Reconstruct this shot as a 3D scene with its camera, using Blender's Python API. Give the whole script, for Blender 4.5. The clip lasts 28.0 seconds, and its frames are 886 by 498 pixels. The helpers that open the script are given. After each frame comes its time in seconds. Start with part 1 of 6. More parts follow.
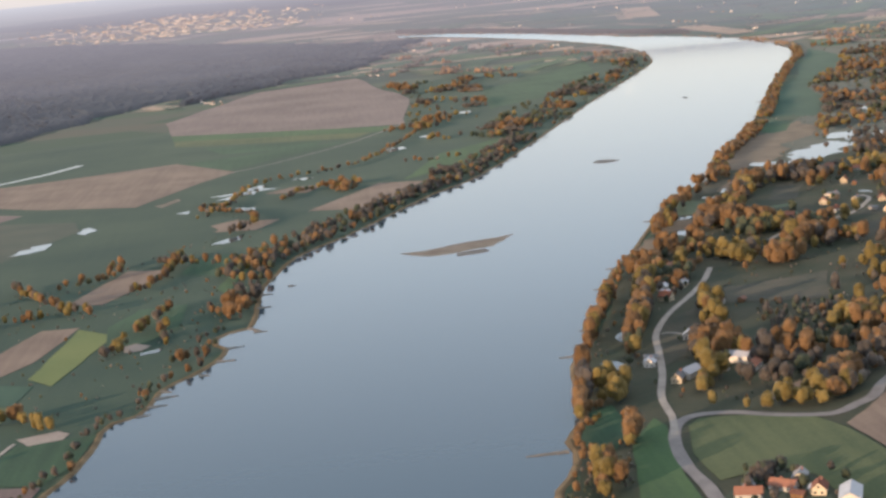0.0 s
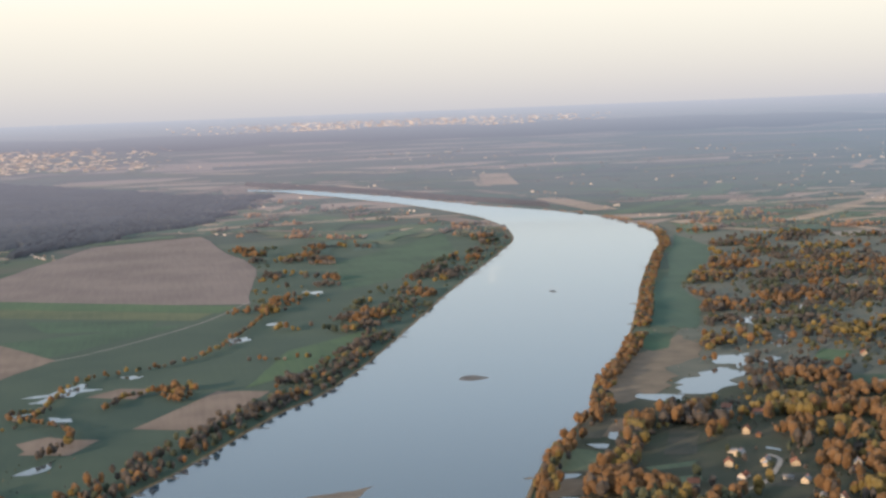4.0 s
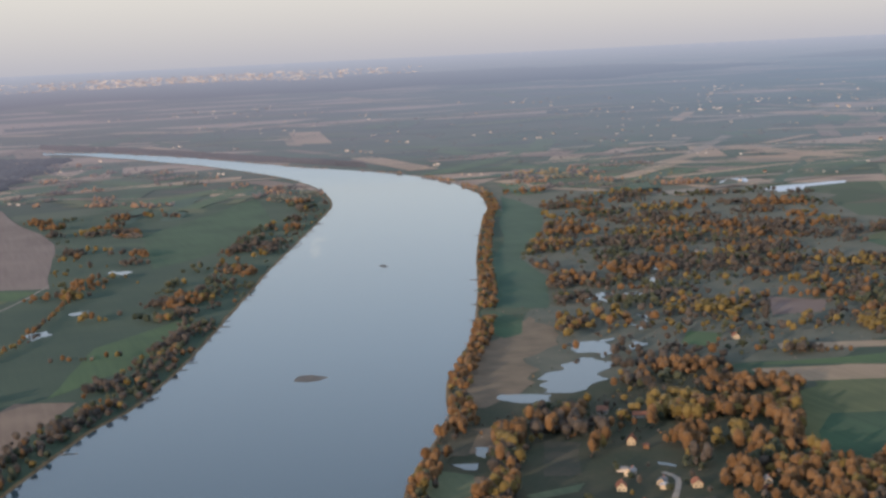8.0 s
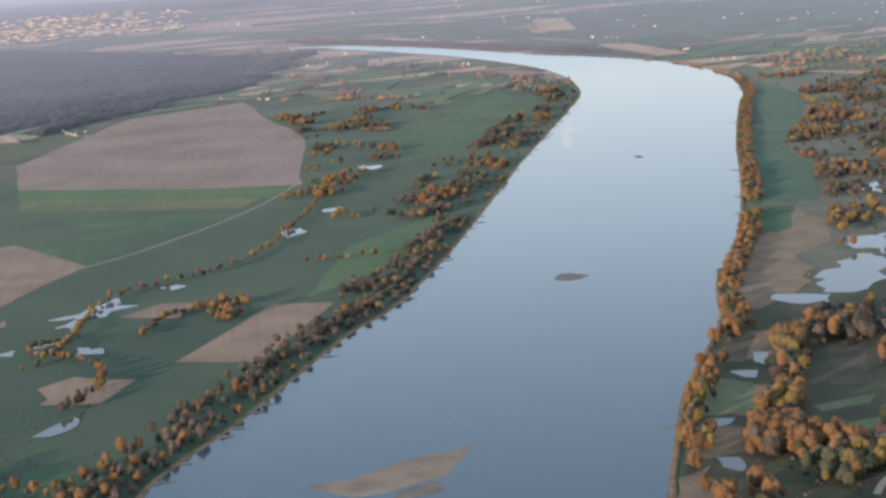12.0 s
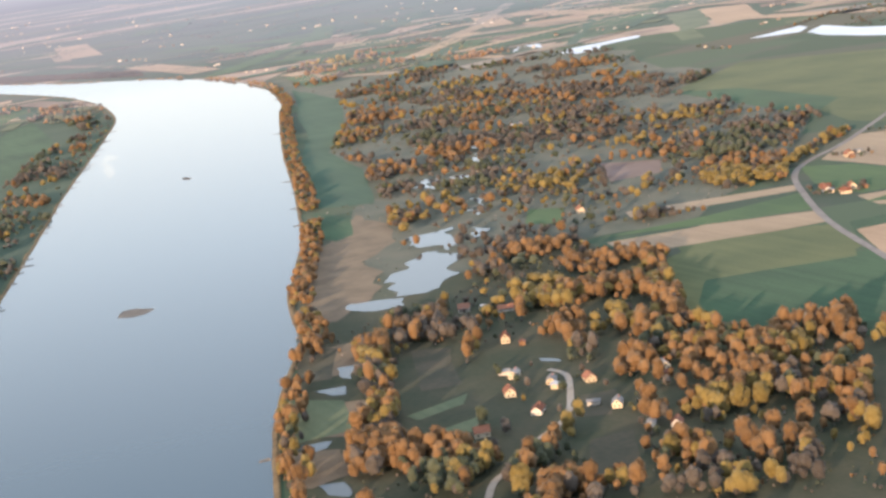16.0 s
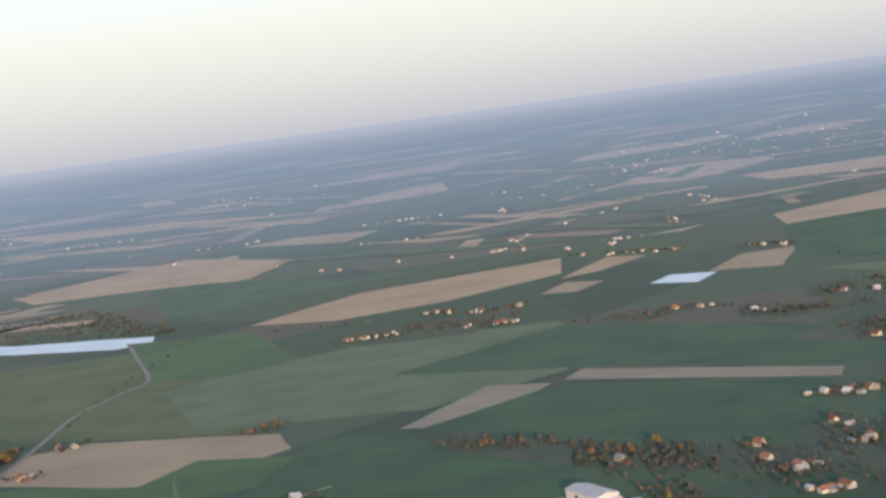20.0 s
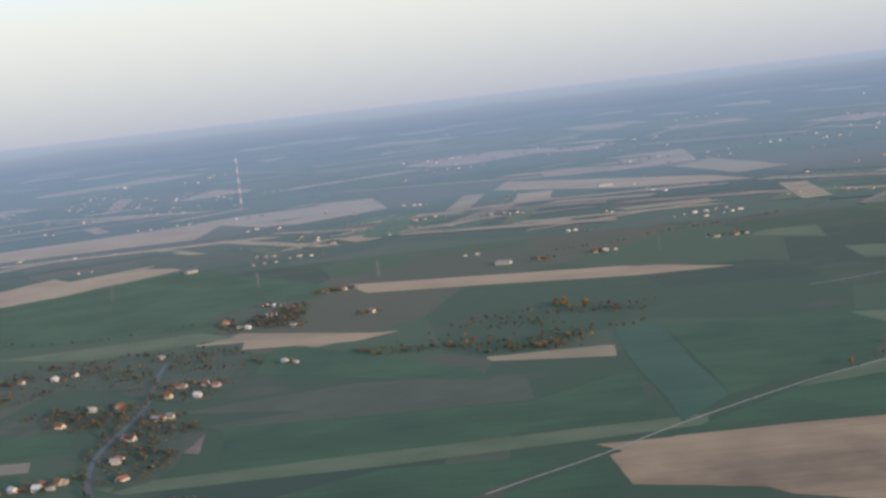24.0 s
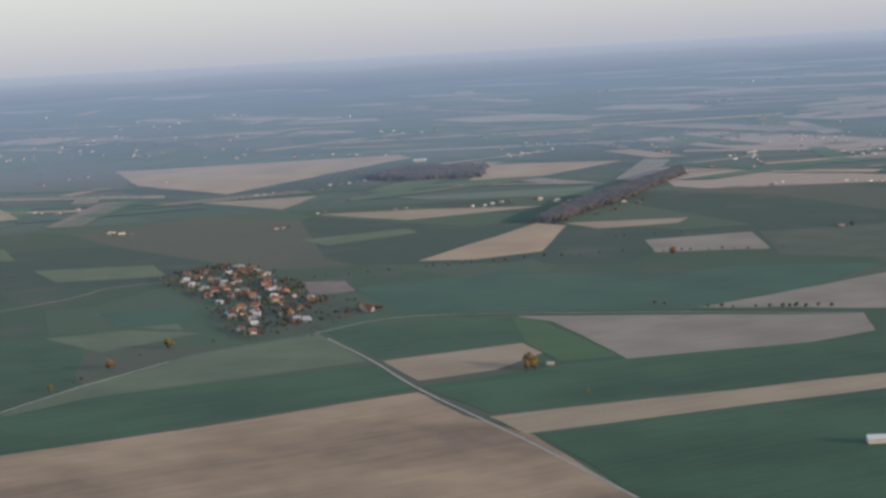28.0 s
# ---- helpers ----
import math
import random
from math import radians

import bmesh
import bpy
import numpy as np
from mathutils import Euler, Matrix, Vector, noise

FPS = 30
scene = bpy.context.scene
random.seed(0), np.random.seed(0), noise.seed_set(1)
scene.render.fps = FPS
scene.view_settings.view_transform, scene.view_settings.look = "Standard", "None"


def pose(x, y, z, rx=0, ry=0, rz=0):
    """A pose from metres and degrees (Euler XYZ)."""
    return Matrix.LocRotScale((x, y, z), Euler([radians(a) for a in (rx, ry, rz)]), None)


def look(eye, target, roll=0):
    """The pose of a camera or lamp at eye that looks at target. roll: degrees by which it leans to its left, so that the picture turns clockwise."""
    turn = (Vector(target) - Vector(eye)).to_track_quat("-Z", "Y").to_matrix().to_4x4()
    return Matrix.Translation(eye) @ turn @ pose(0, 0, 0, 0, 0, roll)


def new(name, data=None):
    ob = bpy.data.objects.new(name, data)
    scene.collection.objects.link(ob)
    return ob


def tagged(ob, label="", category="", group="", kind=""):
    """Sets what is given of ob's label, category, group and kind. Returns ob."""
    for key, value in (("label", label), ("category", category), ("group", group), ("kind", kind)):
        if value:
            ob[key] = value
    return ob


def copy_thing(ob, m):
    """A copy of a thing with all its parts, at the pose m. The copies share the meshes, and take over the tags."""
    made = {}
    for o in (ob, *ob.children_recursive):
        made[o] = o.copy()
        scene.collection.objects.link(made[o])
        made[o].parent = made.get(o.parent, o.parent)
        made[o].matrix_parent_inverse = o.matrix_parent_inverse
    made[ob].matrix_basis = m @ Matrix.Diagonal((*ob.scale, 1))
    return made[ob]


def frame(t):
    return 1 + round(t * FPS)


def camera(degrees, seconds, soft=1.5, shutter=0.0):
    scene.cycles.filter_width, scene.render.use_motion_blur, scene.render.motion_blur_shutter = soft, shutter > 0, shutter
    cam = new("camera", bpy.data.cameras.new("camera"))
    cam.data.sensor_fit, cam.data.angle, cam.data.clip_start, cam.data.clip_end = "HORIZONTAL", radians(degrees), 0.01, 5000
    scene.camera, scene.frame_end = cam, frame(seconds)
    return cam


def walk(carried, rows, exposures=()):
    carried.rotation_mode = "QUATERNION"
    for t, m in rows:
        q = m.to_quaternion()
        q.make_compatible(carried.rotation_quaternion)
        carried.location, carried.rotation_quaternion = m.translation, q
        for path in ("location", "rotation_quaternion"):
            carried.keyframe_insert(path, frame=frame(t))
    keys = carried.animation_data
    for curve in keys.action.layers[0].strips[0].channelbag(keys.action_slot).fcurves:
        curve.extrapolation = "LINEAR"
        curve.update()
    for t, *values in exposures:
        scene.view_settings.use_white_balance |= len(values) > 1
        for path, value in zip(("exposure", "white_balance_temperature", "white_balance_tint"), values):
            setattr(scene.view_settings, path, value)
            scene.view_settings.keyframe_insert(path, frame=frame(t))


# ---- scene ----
# ---- camera: seconds, place, heading clockwise from +y, pitch, roll
cam = camera(30.88, 28.0, soft=2.9)
ROWS = (
    (0.0, -23.7, -221.0, 163.0, 4.06, -9.42, -5.72),
    (0.5, -22.4, -201.9, 167.9, 4.90, -8.76, -5.38),
    (1.0, -21.2, -182.8, 172.9, 5.68, -8.40, -5.36),
    (1.5, -19.9, -163.7, 177.8, 6.86, -8.48, -4.76),
    (2.0, -18.6, -144.7, 182.7, 7.87, -8.30, -4.10),
    (2.5, -17.3, -125.6, 187.6, 8.96, -7.31, -3.43),
    (3.0, -16.1, -106.5, 192.6, 9.86, -6.65, -2.99),
    (3.5, -14.8, -87.4, 197.5, 9.99, -5.43, -2.12),
    (5.5, -9.7, -11.0, 206.0, 10.79, -3.32, -3.21),
    (6.0, -8.4, 8.0, 207.2, 11.30, -1.99, -3.46),
    (6.5, -7.1, 27.0, 208.3, 12.37, -2.17, -3.22),
    (7.0, -5.9, 45.0, 209.5, 12.46, -5.01, -4.53),
    (7.5, -4.6, 62.0, 210.2, 14.73, -5.89, -3.31),
    (8.0, -4.9, 74.0, 211.0, 17.01, -6.87, -2.80),
    (8.5, -5.3, 83.3, 211.2, 18.91, -6.39, -3.74),
    (9.0, -5.7, 90.7, 211.4, 20.20, -6.61, -2.18),
    (9.5, -6.2, 95.6, 211.3, 12.82, -9.55, -1.38),
    (10.0, -6.5, 100.4, 211.3, 11.99, -6.62, -1.24),
    (10.5, -6.9, 105.2, 211.2, 12.63, -6.03, -4.51),
    (11.0, -7.2, 110.1, 211.1, 8.92, -8.48, -2.51),
    (11.5, -7.5, 114.9, 210.9, 8.34, -9.49, -3.23),
    (13.5, -8.0, 135.4, 208.9, 11.39, -14.44, -12.28),
    (14.0, -7.7, 140.6, 208.6, 16.11, -14.83, -12.53),
    (14.5, -7.3, 145.9, 208.3, 19.67, -12.72, -11.27),
    (15.0, -6.7, 151.0, 208.0, 21.86, -11.80, -9.33),
    (15.5, -6.0, 156.1, 207.8, 23.16, -11.37, -8.29),
    (16.0, -5.1, 161.1, 207.7, 24.36, -11.58, -8.55),
    (16.5, -4.0, 166.0, 207.6, 28.13, -9.08, -7.10),
    (17.0, -2.7, 170.6, 207.5, 32.17, -7.22, -6.20),
    (17.5, -1.1, 175.2, 207.4, 36.24, -5.87, -5.35),
    (18.0, 0.6, 179.5, 207.3, 38.94, -5.93, -7.35),
    (18.5, 2.5, 183.8, 207.2, 43.84, -5.41, -7.30),
    (19.0, 4.5, 187.8, 207.2, 48.41, -5.93, -7.62),
    (19.5, 6.6, 191.8, 207.1, 51.93, -6.00, -8.52),
    (20.0, 8.8, 195.5, 207.1, 55.51, -4.68, -7.87),
    (20.5, 11.1, 199.2, 207.2, 58.69, -3.94, -7.50),
    (21.0, 13.5, 202.6, 207.2, 62.66, -3.89, -6.81),
    (21.5, 15.9, 205.9, 207.3, 67.41, -4.57, -5.97),
    (22.0, 18.3, 209.2, 207.4, 72.19, -6.40, -5.36),
    (22.5, 20.7, 212.3, 207.5, 75.85, -6.30, -5.51),
    (24.5, 30.9, 221.7, 208.0, 88.33, -5.07, -6.75),
    (25.0, 33.6, 223.3, 208.1, 91.56, -4.89, -6.82),
    (25.5, 36.2, 224.7, 208.3, 94.98, -4.89, -6.66),
    (26.0, 38.9, 226.1, 208.4, 98.70, -5.50, -5.89),
    (26.5, 41.5, 227.5, 208.5, 103.30, -6.78, -4.72),
    (27.0, 44.2, 228.8, 208.6, 106.68, -7.28, -4.12),
    (27.5, 46.8, 230.0, 208.7, 110.67, -7.17, -3.03),
    (28.0, 49.4, 231.3, 208.8, 114.19, -6.91, -3.23),
)


def aim(x, y, z, heading, pitch, roll):
    return pose(x, y, z) @ pose(0, 0, 0, 0, 0, -heading) @ pose(0, 0, 0, 90 + pitch) @ pose(0, 0, 0, 0, 0, roll)


EXPO = (
    (0.0, 0.7, 6500, 15), (2.0, 0.75, 6400, 14), (3.0, 0.65, 6200, 12), (5.5, 0.1, 6300, 12), (6.0, 0.0, 6300, 12), (7.0, -0.1, 6000, 12), (8.0, 0.16, 6050, 14), (9.0, 0.22, 6050, 14), (9.5, 0.36, 6050, 14), (10.0, 0.42, 6000, 13), (11.0, 0.48, 5900, 12),
    (13.5, 1.06, 6400, 15), (15.0, 1.3, 6550, 15), (17.0, 0.95, 6650, 16), (19.0, 0.45, 6000, 13), (21.0, 0.21, 5850, 12), (22.0, 0.13, 5750, 11), (25.0, 0.24, 5620, 10), (27.0, 0.12, 5450, 10), (28.0, 0.15, 5750, 10))
walk(cam, [(r[0], aim(*r[1:])) for r in ROWS], EXPO)

# ---- light: a low evening sun behind the first heading, and the sky
SUN_AZ, SUN_EL = 232.0, 9.0
# the thin evening veil over the sky, by height above the horizon
SKY = ((0.0, (0.50, 0.49, 0.52)), (0.03, (0.63, 0.575, 0.54)), (0.07, (0.86, 0.77, 0.635)), (0.12, (0.90, 0.93, 0.88)), (0.22, (0.78, 0.90, 0.98)), (0.5, (0.31, 0.44, 0.61)))
world = bpy.data.worlds.new("evening_sky")
scene.world = world
world.use_nodes = True
nt = world.node_tree
sky = nt.nodes.new("ShaderNodeTexSky")
sky.sky_type = "NISHITA"
sky.sun_disc = False
sky.sun_elevation, sky.sun_rotation = radians(SUN_EL), radians(SUN_AZ)
sky.altitude, sky.air_density, sky.dust_density, sky.ozone_density = 200, 1.0, 1.0, 1.5
ramp = nt.nodes.new("ShaderNodeValToRGB")
for e, (p, c) in zip([ramp.color_ramp.elements[0], ramp.color_ramp.elements[1]] + [ramp.color_ramp.elements.new(0.5) for _ in range(4)], SKY):
    e.position, e.color = p, (*c, 1)
tc = nt.nodes.new("ShaderNodeTexCoord")
sep = nt.nodes.new("ShaderNodeSeparateXYZ")
nt.links.new(tc.outputs["Generated"], sep.inputs[0])
nt.links.new(sep.outputs[2], ramp.inputs[0])
dim = nt.nodes.new("ShaderNodeMix")
dim.data_type = "RGBA"
dim.blend_type = "MULTIPLY"
dim.inputs[0].default_value = 1.0
dim.inputs[7].default_value = (0.12, 0.12, 0.12, 1)
nt.links.new(sky.outputs[0], dim.inputs[6])
veil = nt.nodes.new("ShaderNodeMix")
veil.data_type = "RGBA"
veil.inputs[0].default_value = 0.8
nt.links.new(dim.outputs[2], veil.inputs[6])
nt.links.new(ramp.outputs[0], veil.inputs[7])
nt.links.new(veil.outputs[2], nt.nodes["Background"].inputs[0])
nt.nodes["Background"].inputs[1].default_value = 1.0
sun = new("sun", bpy.data.lights.new("sun", "SUN"))
sun.data.energy, sun.data.angle, sun.data.color = 3.9, radians(1.2), (1.0, 0.68, 0.41)
sa, se = radians(SUN_AZ), radians(SUN_EL)
sun.matrix_world = look((math.sin(sa) * math.cos(se) * 100, math.cos(sa) * math.cos(se) * 100, math.sin(se) * 100), (0, 0, 0))

# ---- materials
from mathutils import geometry


def mat(name, c1, c2, scale=0.05, rough=0.9, sheen=0.0, tint=(0.6, 0.75, 0.85), fine=0.6, bump=0.0, furrow=0.0, deep=0.5, island=False, spec=0.1, metal=0.0, obj=False, tone=False):
    """A dull natural surface: two colours mixed by a broad and a fine noise; furrow adds tillage lines, island varies each piece."""
    m = bpy.data.materials.new(name)
    m.use_nodes = True
    n, l = m.node_tree.nodes, m.node_tree.links
    b = n["Principled BSDF"]
    tc = n.new("ShaderNodeTexCoord")
    broad = n.new("ShaderNodeTexNoise")
    broad.inputs["Scale"].default_value, broad.inputs["Detail"].default_value = scale, 4
    small = n.new("ShaderNodeTexNoise")
    small.inputs["Scale"].default_value, small.inputs["Detail"].default_value = fine, 3
    for t in (broad, small):
        l.new(tc.outputs["Object"], t.inputs["Vector"])
    add = n.new("ShaderNodeMath")
    add.operation = "MULTIPLY_ADD"
    l.new(small.outputs[0], add.inputs[0])
    add.inputs[1].default_value = 0.45
    l.new(broad.outputs[0], add.inputs[2])
    last = add.outputs[0]
    if furrow:
        mp = n.new("ShaderNodeMapping")
        mp.inputs["Rotation"].default_value = (0, 0, furrow)
        mp.inputs["Scale"].default_value = (0.25, 0.012, 1)
        l.new(tc.outputs["Object"], mp.inputs[0])
        wv = n.new("ShaderNodeTexNoise")
        wv.inputs["Scale"].default_value, wv.inputs["Detail"].default_value = 1.0, 2
        l.new(mp.outputs[0], wv.inputs["Vector"])
        a2 = n.new("ShaderNodeMath")
        a2.operation = "MULTIPLY_ADD"
        l.new(wv.outputs[0], a2.inputs[0])
        a2.inputs[1].default_value = deep
        a3 = n.new("ShaderNodeMath")
        a3.operation = "SUBTRACT"
        l.new(last, a3.inputs[0])
        a3.inputs[1].default_value = deep / 2
        l.new(a3.outputs[0], a2.inputs[2])
        last = a2.outputs[0]
    if island or obj or tone:
        src = n.new("ShaderNodeAttribute" if tone else "ShaderNodeObjectInfo" if obj else "ShaderNodeNewGeometry")
        if tone:
            src.attribute_name = "tone"
        a4 = n.new("ShaderNodeMath")
        a4.operation = "MULTIPLY_ADD"
        l.new(src.outputs["Fac" if tone else "Random" if obj else "Random Per Island"], a4.inputs[0])
        a4.inputs[1].default_value = 0.7
        a5 = n.new("ShaderNodeMath")
        a5.operation = "SUBTRACT"
        l.new(last, a5.inputs[0])
        a5.inputs[1].default_value = 0.35
        l.new(a5.outputs[0], a4.inputs[2])
        last = a4.outputs[0]
    rp = n.new("ShaderNodeValToRGB")
    rp.color_ramp.elements[0].position, rp.color_ramp.elements[1].position = 0.5, 0.9
    rp.color_ramp.elements[0].color, rp.color_ramp.elements[1].color = (*c1, 1), (*c2, 1)
    l.new(last, rp.inputs[0])
    l.new(rp.outputs[0], b.inputs["Base Color"])
    b.inputs["Roughness"].default_value = rough
    b.inputs["Specular IOR Level"].default_value = spec
    b.inputs["Metallic"].default_value = metal
    if sheen:
        b.inputs["Sheen Weight"].default_value = sheen
        b.inputs["Sheen Roughness"].default_value = 0.5
        b.inputs["Sheen Tint"].default_value = (*tint, 1)
    if bump:
        bp = n.new("ShaderNodeBump")
        bp.inputs["Strength"].default_value, bp.inputs["Distance"].default_value = bump, 1.0
        l.new(small.outputs[0], bp.inputs["Height"])
        l.new(bp.outputs[0], b.inputs["Normal"])
    return m


# bluish sheen that stands in for air haze at low view angles
SH = 0.06
FIELD = {
    "sand": mat("dry_sand", (0.13, 0.108, 0.082), (0.22, 0.187, 0.148), 0.06, fine=1.5),
    "wetsand": mat("wet_sand", (0.085, 0.075, 0.064), (0.15, 0.13, 0.108), 0.12, rough=0.6),
    "tan": mat("stubble", (0.205, 0.150, 0.099), (0.280, 0.211, 0.140), 0.012, sheen=SH, furrow=0.5),
    "greytan": mat("rolled_soil", (0.158, 0.129, 0.099), (0.222, 0.184, 0.144), 0.015, sheen=SH, furrow=2.1),
    "peach": mat("dry_tilled_soil", (0.248, 0.171, 0.110), (0.34, 0.238, 0.154), 0.012, sheen=SH, furrow=1.2),
    "ploughed": mat("ploughed_soil", (0.155, 0.106, 0.073), (0.310, 0.220, 0.138), 0.009, sheen=SH * 0.6, furrow=1.25, deep=0.30, fine=0.03),
    "brown": mat("brown_soil", (0.125, 0.086, 0.062), (0.195, 0.140, 0.102), 0.02, sheen=SH, furrow=0.4),
    "soil": mat("dark_soil", (0.104, 0.072, 0.064), (0.176, 0.128, 0.112), 0.03, sheen=SH),
    "heath": mat("pinkish_soil", (0.122, 0.088, 0.078), (0.180, 0.134, 0.116), 0.008, sheen=SH, furrow=2.6),
    "green": mat("young_wheat", (0.030, 0.066, 0.025), (0.052, 0.096, 0.034), 0.012, sheen=SH, furrow=0.8),
    "dark": mat("dark_wheat", (0.015, 0.042, 0.020), (0.036, 0.078, 0.036), 0.012, sheen=SH, furrow=1.4),
    "teal": mat("bluish_crop", (0.020, 0.054, 0.034), (0.036, 0.078, 0.046), 0.012, sheen=SH, furrow=2.2),
    "olive": mat("olive_grass", (0.048, 0.066, 0.026), (0.085, 0.098, 0.040), 0.015, sheen=SH, furrow=0.3),
    "lime": mat("lime_grass", (0.090, 0.120, 0.034), (0.128, 0.150, 0.045), 0.02, sheen=SH),
    "meadow": mat("pale_meadow", (0.062, 0.084, 0.046), (0.098, 0.118, 0.066), 0.02, sheen=SH, furrow=1.8),
    "moor": mat("fallow", (0.040, 0.053, 0.036), (0.066, 0.070, 0.047), 0.02, sheen=SH),
    "rough": mat("rough_grazing", (0.032, 0.036, 0.022), (0.068, 0.058, 0.038), 0.05, fine=0.4, sheen=SH),
    "plain": mat("damp_meadow", (0.014, 0.037, 0.023), (0.038, 0.062, 0.036), 0.008, sheen=SH, furrow=0.9, deep=0.18),
    "yards": mat("village_yards", (0.026, 0.047, 0.028), (0.058, 0.064, 0.042), 0.04, fine=0.5, sheen=SH),
    # stronger sheen imitates haze over the valley floor
    "under": mat("wet_valley_floor", (0.043, 0.055, 0.040), (0.086, 0.084, 0.060), 0.03, fine=0.3, sheen=0.08),
    "scrub": mat("scrub_floor", (0.026, 0.038, 0.022), (0.058, 0.056, 0.036), 0.03, fine=0.35, sheen=SH * 0.5),
    "reed": mat("dry_reeds", (0.095, 0.072, 0.048), (0.158, 0.118, 0.078), 0.06, sheen=SH),
    "gravel": mat("trodden_gravel_yard", (0.20, 0.165, 0.14), (0.30, 0.255, 0.215), 0.06, fine=0.5),
    "foil": mat("white_crop_foil", (0.42, 0.47, 0.52), (0.55, 0.60, 0.65), 0.02, rough=0.4, furrow=1.1, spec=0.5),
}
LABEL = {
    "sand": "bare pale sandbank rising from the river", "wetsand": "small dark wet sandbank in the river", "tan": "pale tan stubble field with tillage lines",
    "greytan": "greyish tan rolled soil field", "peach": "dry pinkish tan tilled field", "ploughed": "broad ploughed field of patchy brown soil",
    "brown": "brown tilled field by the river", "soil": "small dark ploughed plot", "heath": "wide pinkish brown bare field", "green": "bright green young wheat field",
    "dark": "dark green winter wheat field", "teal": "bluish green crop field", "olive": "olive green grass field", "lime": "yellowish green grass strip",
    "meadow": "pale grey green meadow", "moor": "fallow field of dull brownish grass", "reed": "strip of dry brown reeds near the bank", "foil": "crop field covered with white foil",
    "gravel": "trodden gravel yard round a farm hall",
    "rough": "dark rough grazing land with brown tufts",
    "plain": "dark green damp river meadow",
    "yards": "dark village yards and gardens between houses",
    "under": "damp brown grass below scattered trees",
    "scrub": "rough dark grass and scrub below the trees",
    "glint": "pale patch painted on the river as a bright glint",
}


def water_mat(name, deep, rough, lean=True):
    m = bpy.data.materials.new(name)
    m.use_nodes = True
    n, l = m.node_tree.nodes, m.node_tree.links
    b = n["Principled BSDF"]
    tc = n.new("ShaderNodeTexCoord")
    ns = n.new("ShaderNodeTexNoise")
    ns.inputs["Scale"].default_value, ns.inputs["Detail"].default_value = 0.25, 3
    l.new(tc.outputs["Object"], ns.inputs["Vector"])
    bp = n.new("ShaderNodeBump")
    bp.inputs["Strength"].default_value, bp.inputs["Distance"].default_value = 0.12, 0.25
    l.new(ns.outputs[0], bp.inputs["Height"])
    up = n.new("ShaderNodeCombineXYZ")
    # the faces of the ripples that show lean a little towards the south
    up.inputs[1].default_value, up.inputs[2].default_value = -0.022, 1.0
    if lean:
        l.new(up.outputs[0], bp.inputs["Normal"])
    l.new(bp.outputs[0], b.inputs["Normal"])
    b.inputs["Base Color"].default_value = (*deep, 1)
    b.inputs["Roughness"].default_value = rough
    b.inputs["IOR"].default_value = 1.333
    return m


WATER = water_mat("river_water", (0.04, 0.068, 0.088), 0.08)
FARWATER = water_mat("far_river_water", (0.04, 0.068, 0.088), 0.08, False)
POND = water_mat("pond_water", (0.06, 0.075, 0.08), 0.03)
# paler base colour paints a bright glint on the river surface
FIELD["glint"] = water_mat("glint_water", (0.17, 0.165, 0.14), 0.08)
ASPHALT = mat("dark_asphalt", (0.045, 0.048, 0.055), (0.075, 0.078, 0.085), 0.1, sheen=0.1)
LANE = mat("worn_grey_asphalt", (0.15, 0.14, 0.135), (0.22, 0.205, 0.19), 0.1)
DIRT = mat("pale_dirt_road", (0.20, 0.175, 0.15), (0.30, 0.265, 0.225), 0.1, sheen=0.1)

# ---- the lie of the land: flat to R0, then a rim that carries the far country up to the horizon
CX, CY, HZ, R0, RM = 10.0, 190.0, 210.0, 2300.0, 4550.0


def warp(x, y, lift=0.0):
    """Where a place x, y of the plan lies: near places on the flat ground, far ones drawn in on the rim."""
    dx, dy = x - CX, y - CY
    d = math.hypot(dx, dy)
    if d <= R0:
        return (x, y, lift)
    r = R0 + (RM - R0) * (1 - R0 / d)
    return (CX + dx * r / d, CY + dy * r / d, HZ * (1 - r / d) + lift * 3)


def mesh_ob(name, verts, faces, material, smooth=False):
    me = bpy.data.meshes.new(name)
    me.from_pydata(verts, [], faces)
    me.materials.append(material)
    if smooth:
        me.polygons.foreach_set("use_smooth", [True] * len(me.polygons))
    me.update()
    return new(name, me)


def part(name, bm, material, parent, label=""):
    me = bpy.data.meshes.new(name)
    bm.to_mesh(me)
    bm.free()
    me.materials.append(material)
    ob = new(name, me)
    ob.parent = parent
    if label:
        ob["label"] = label
    return ob


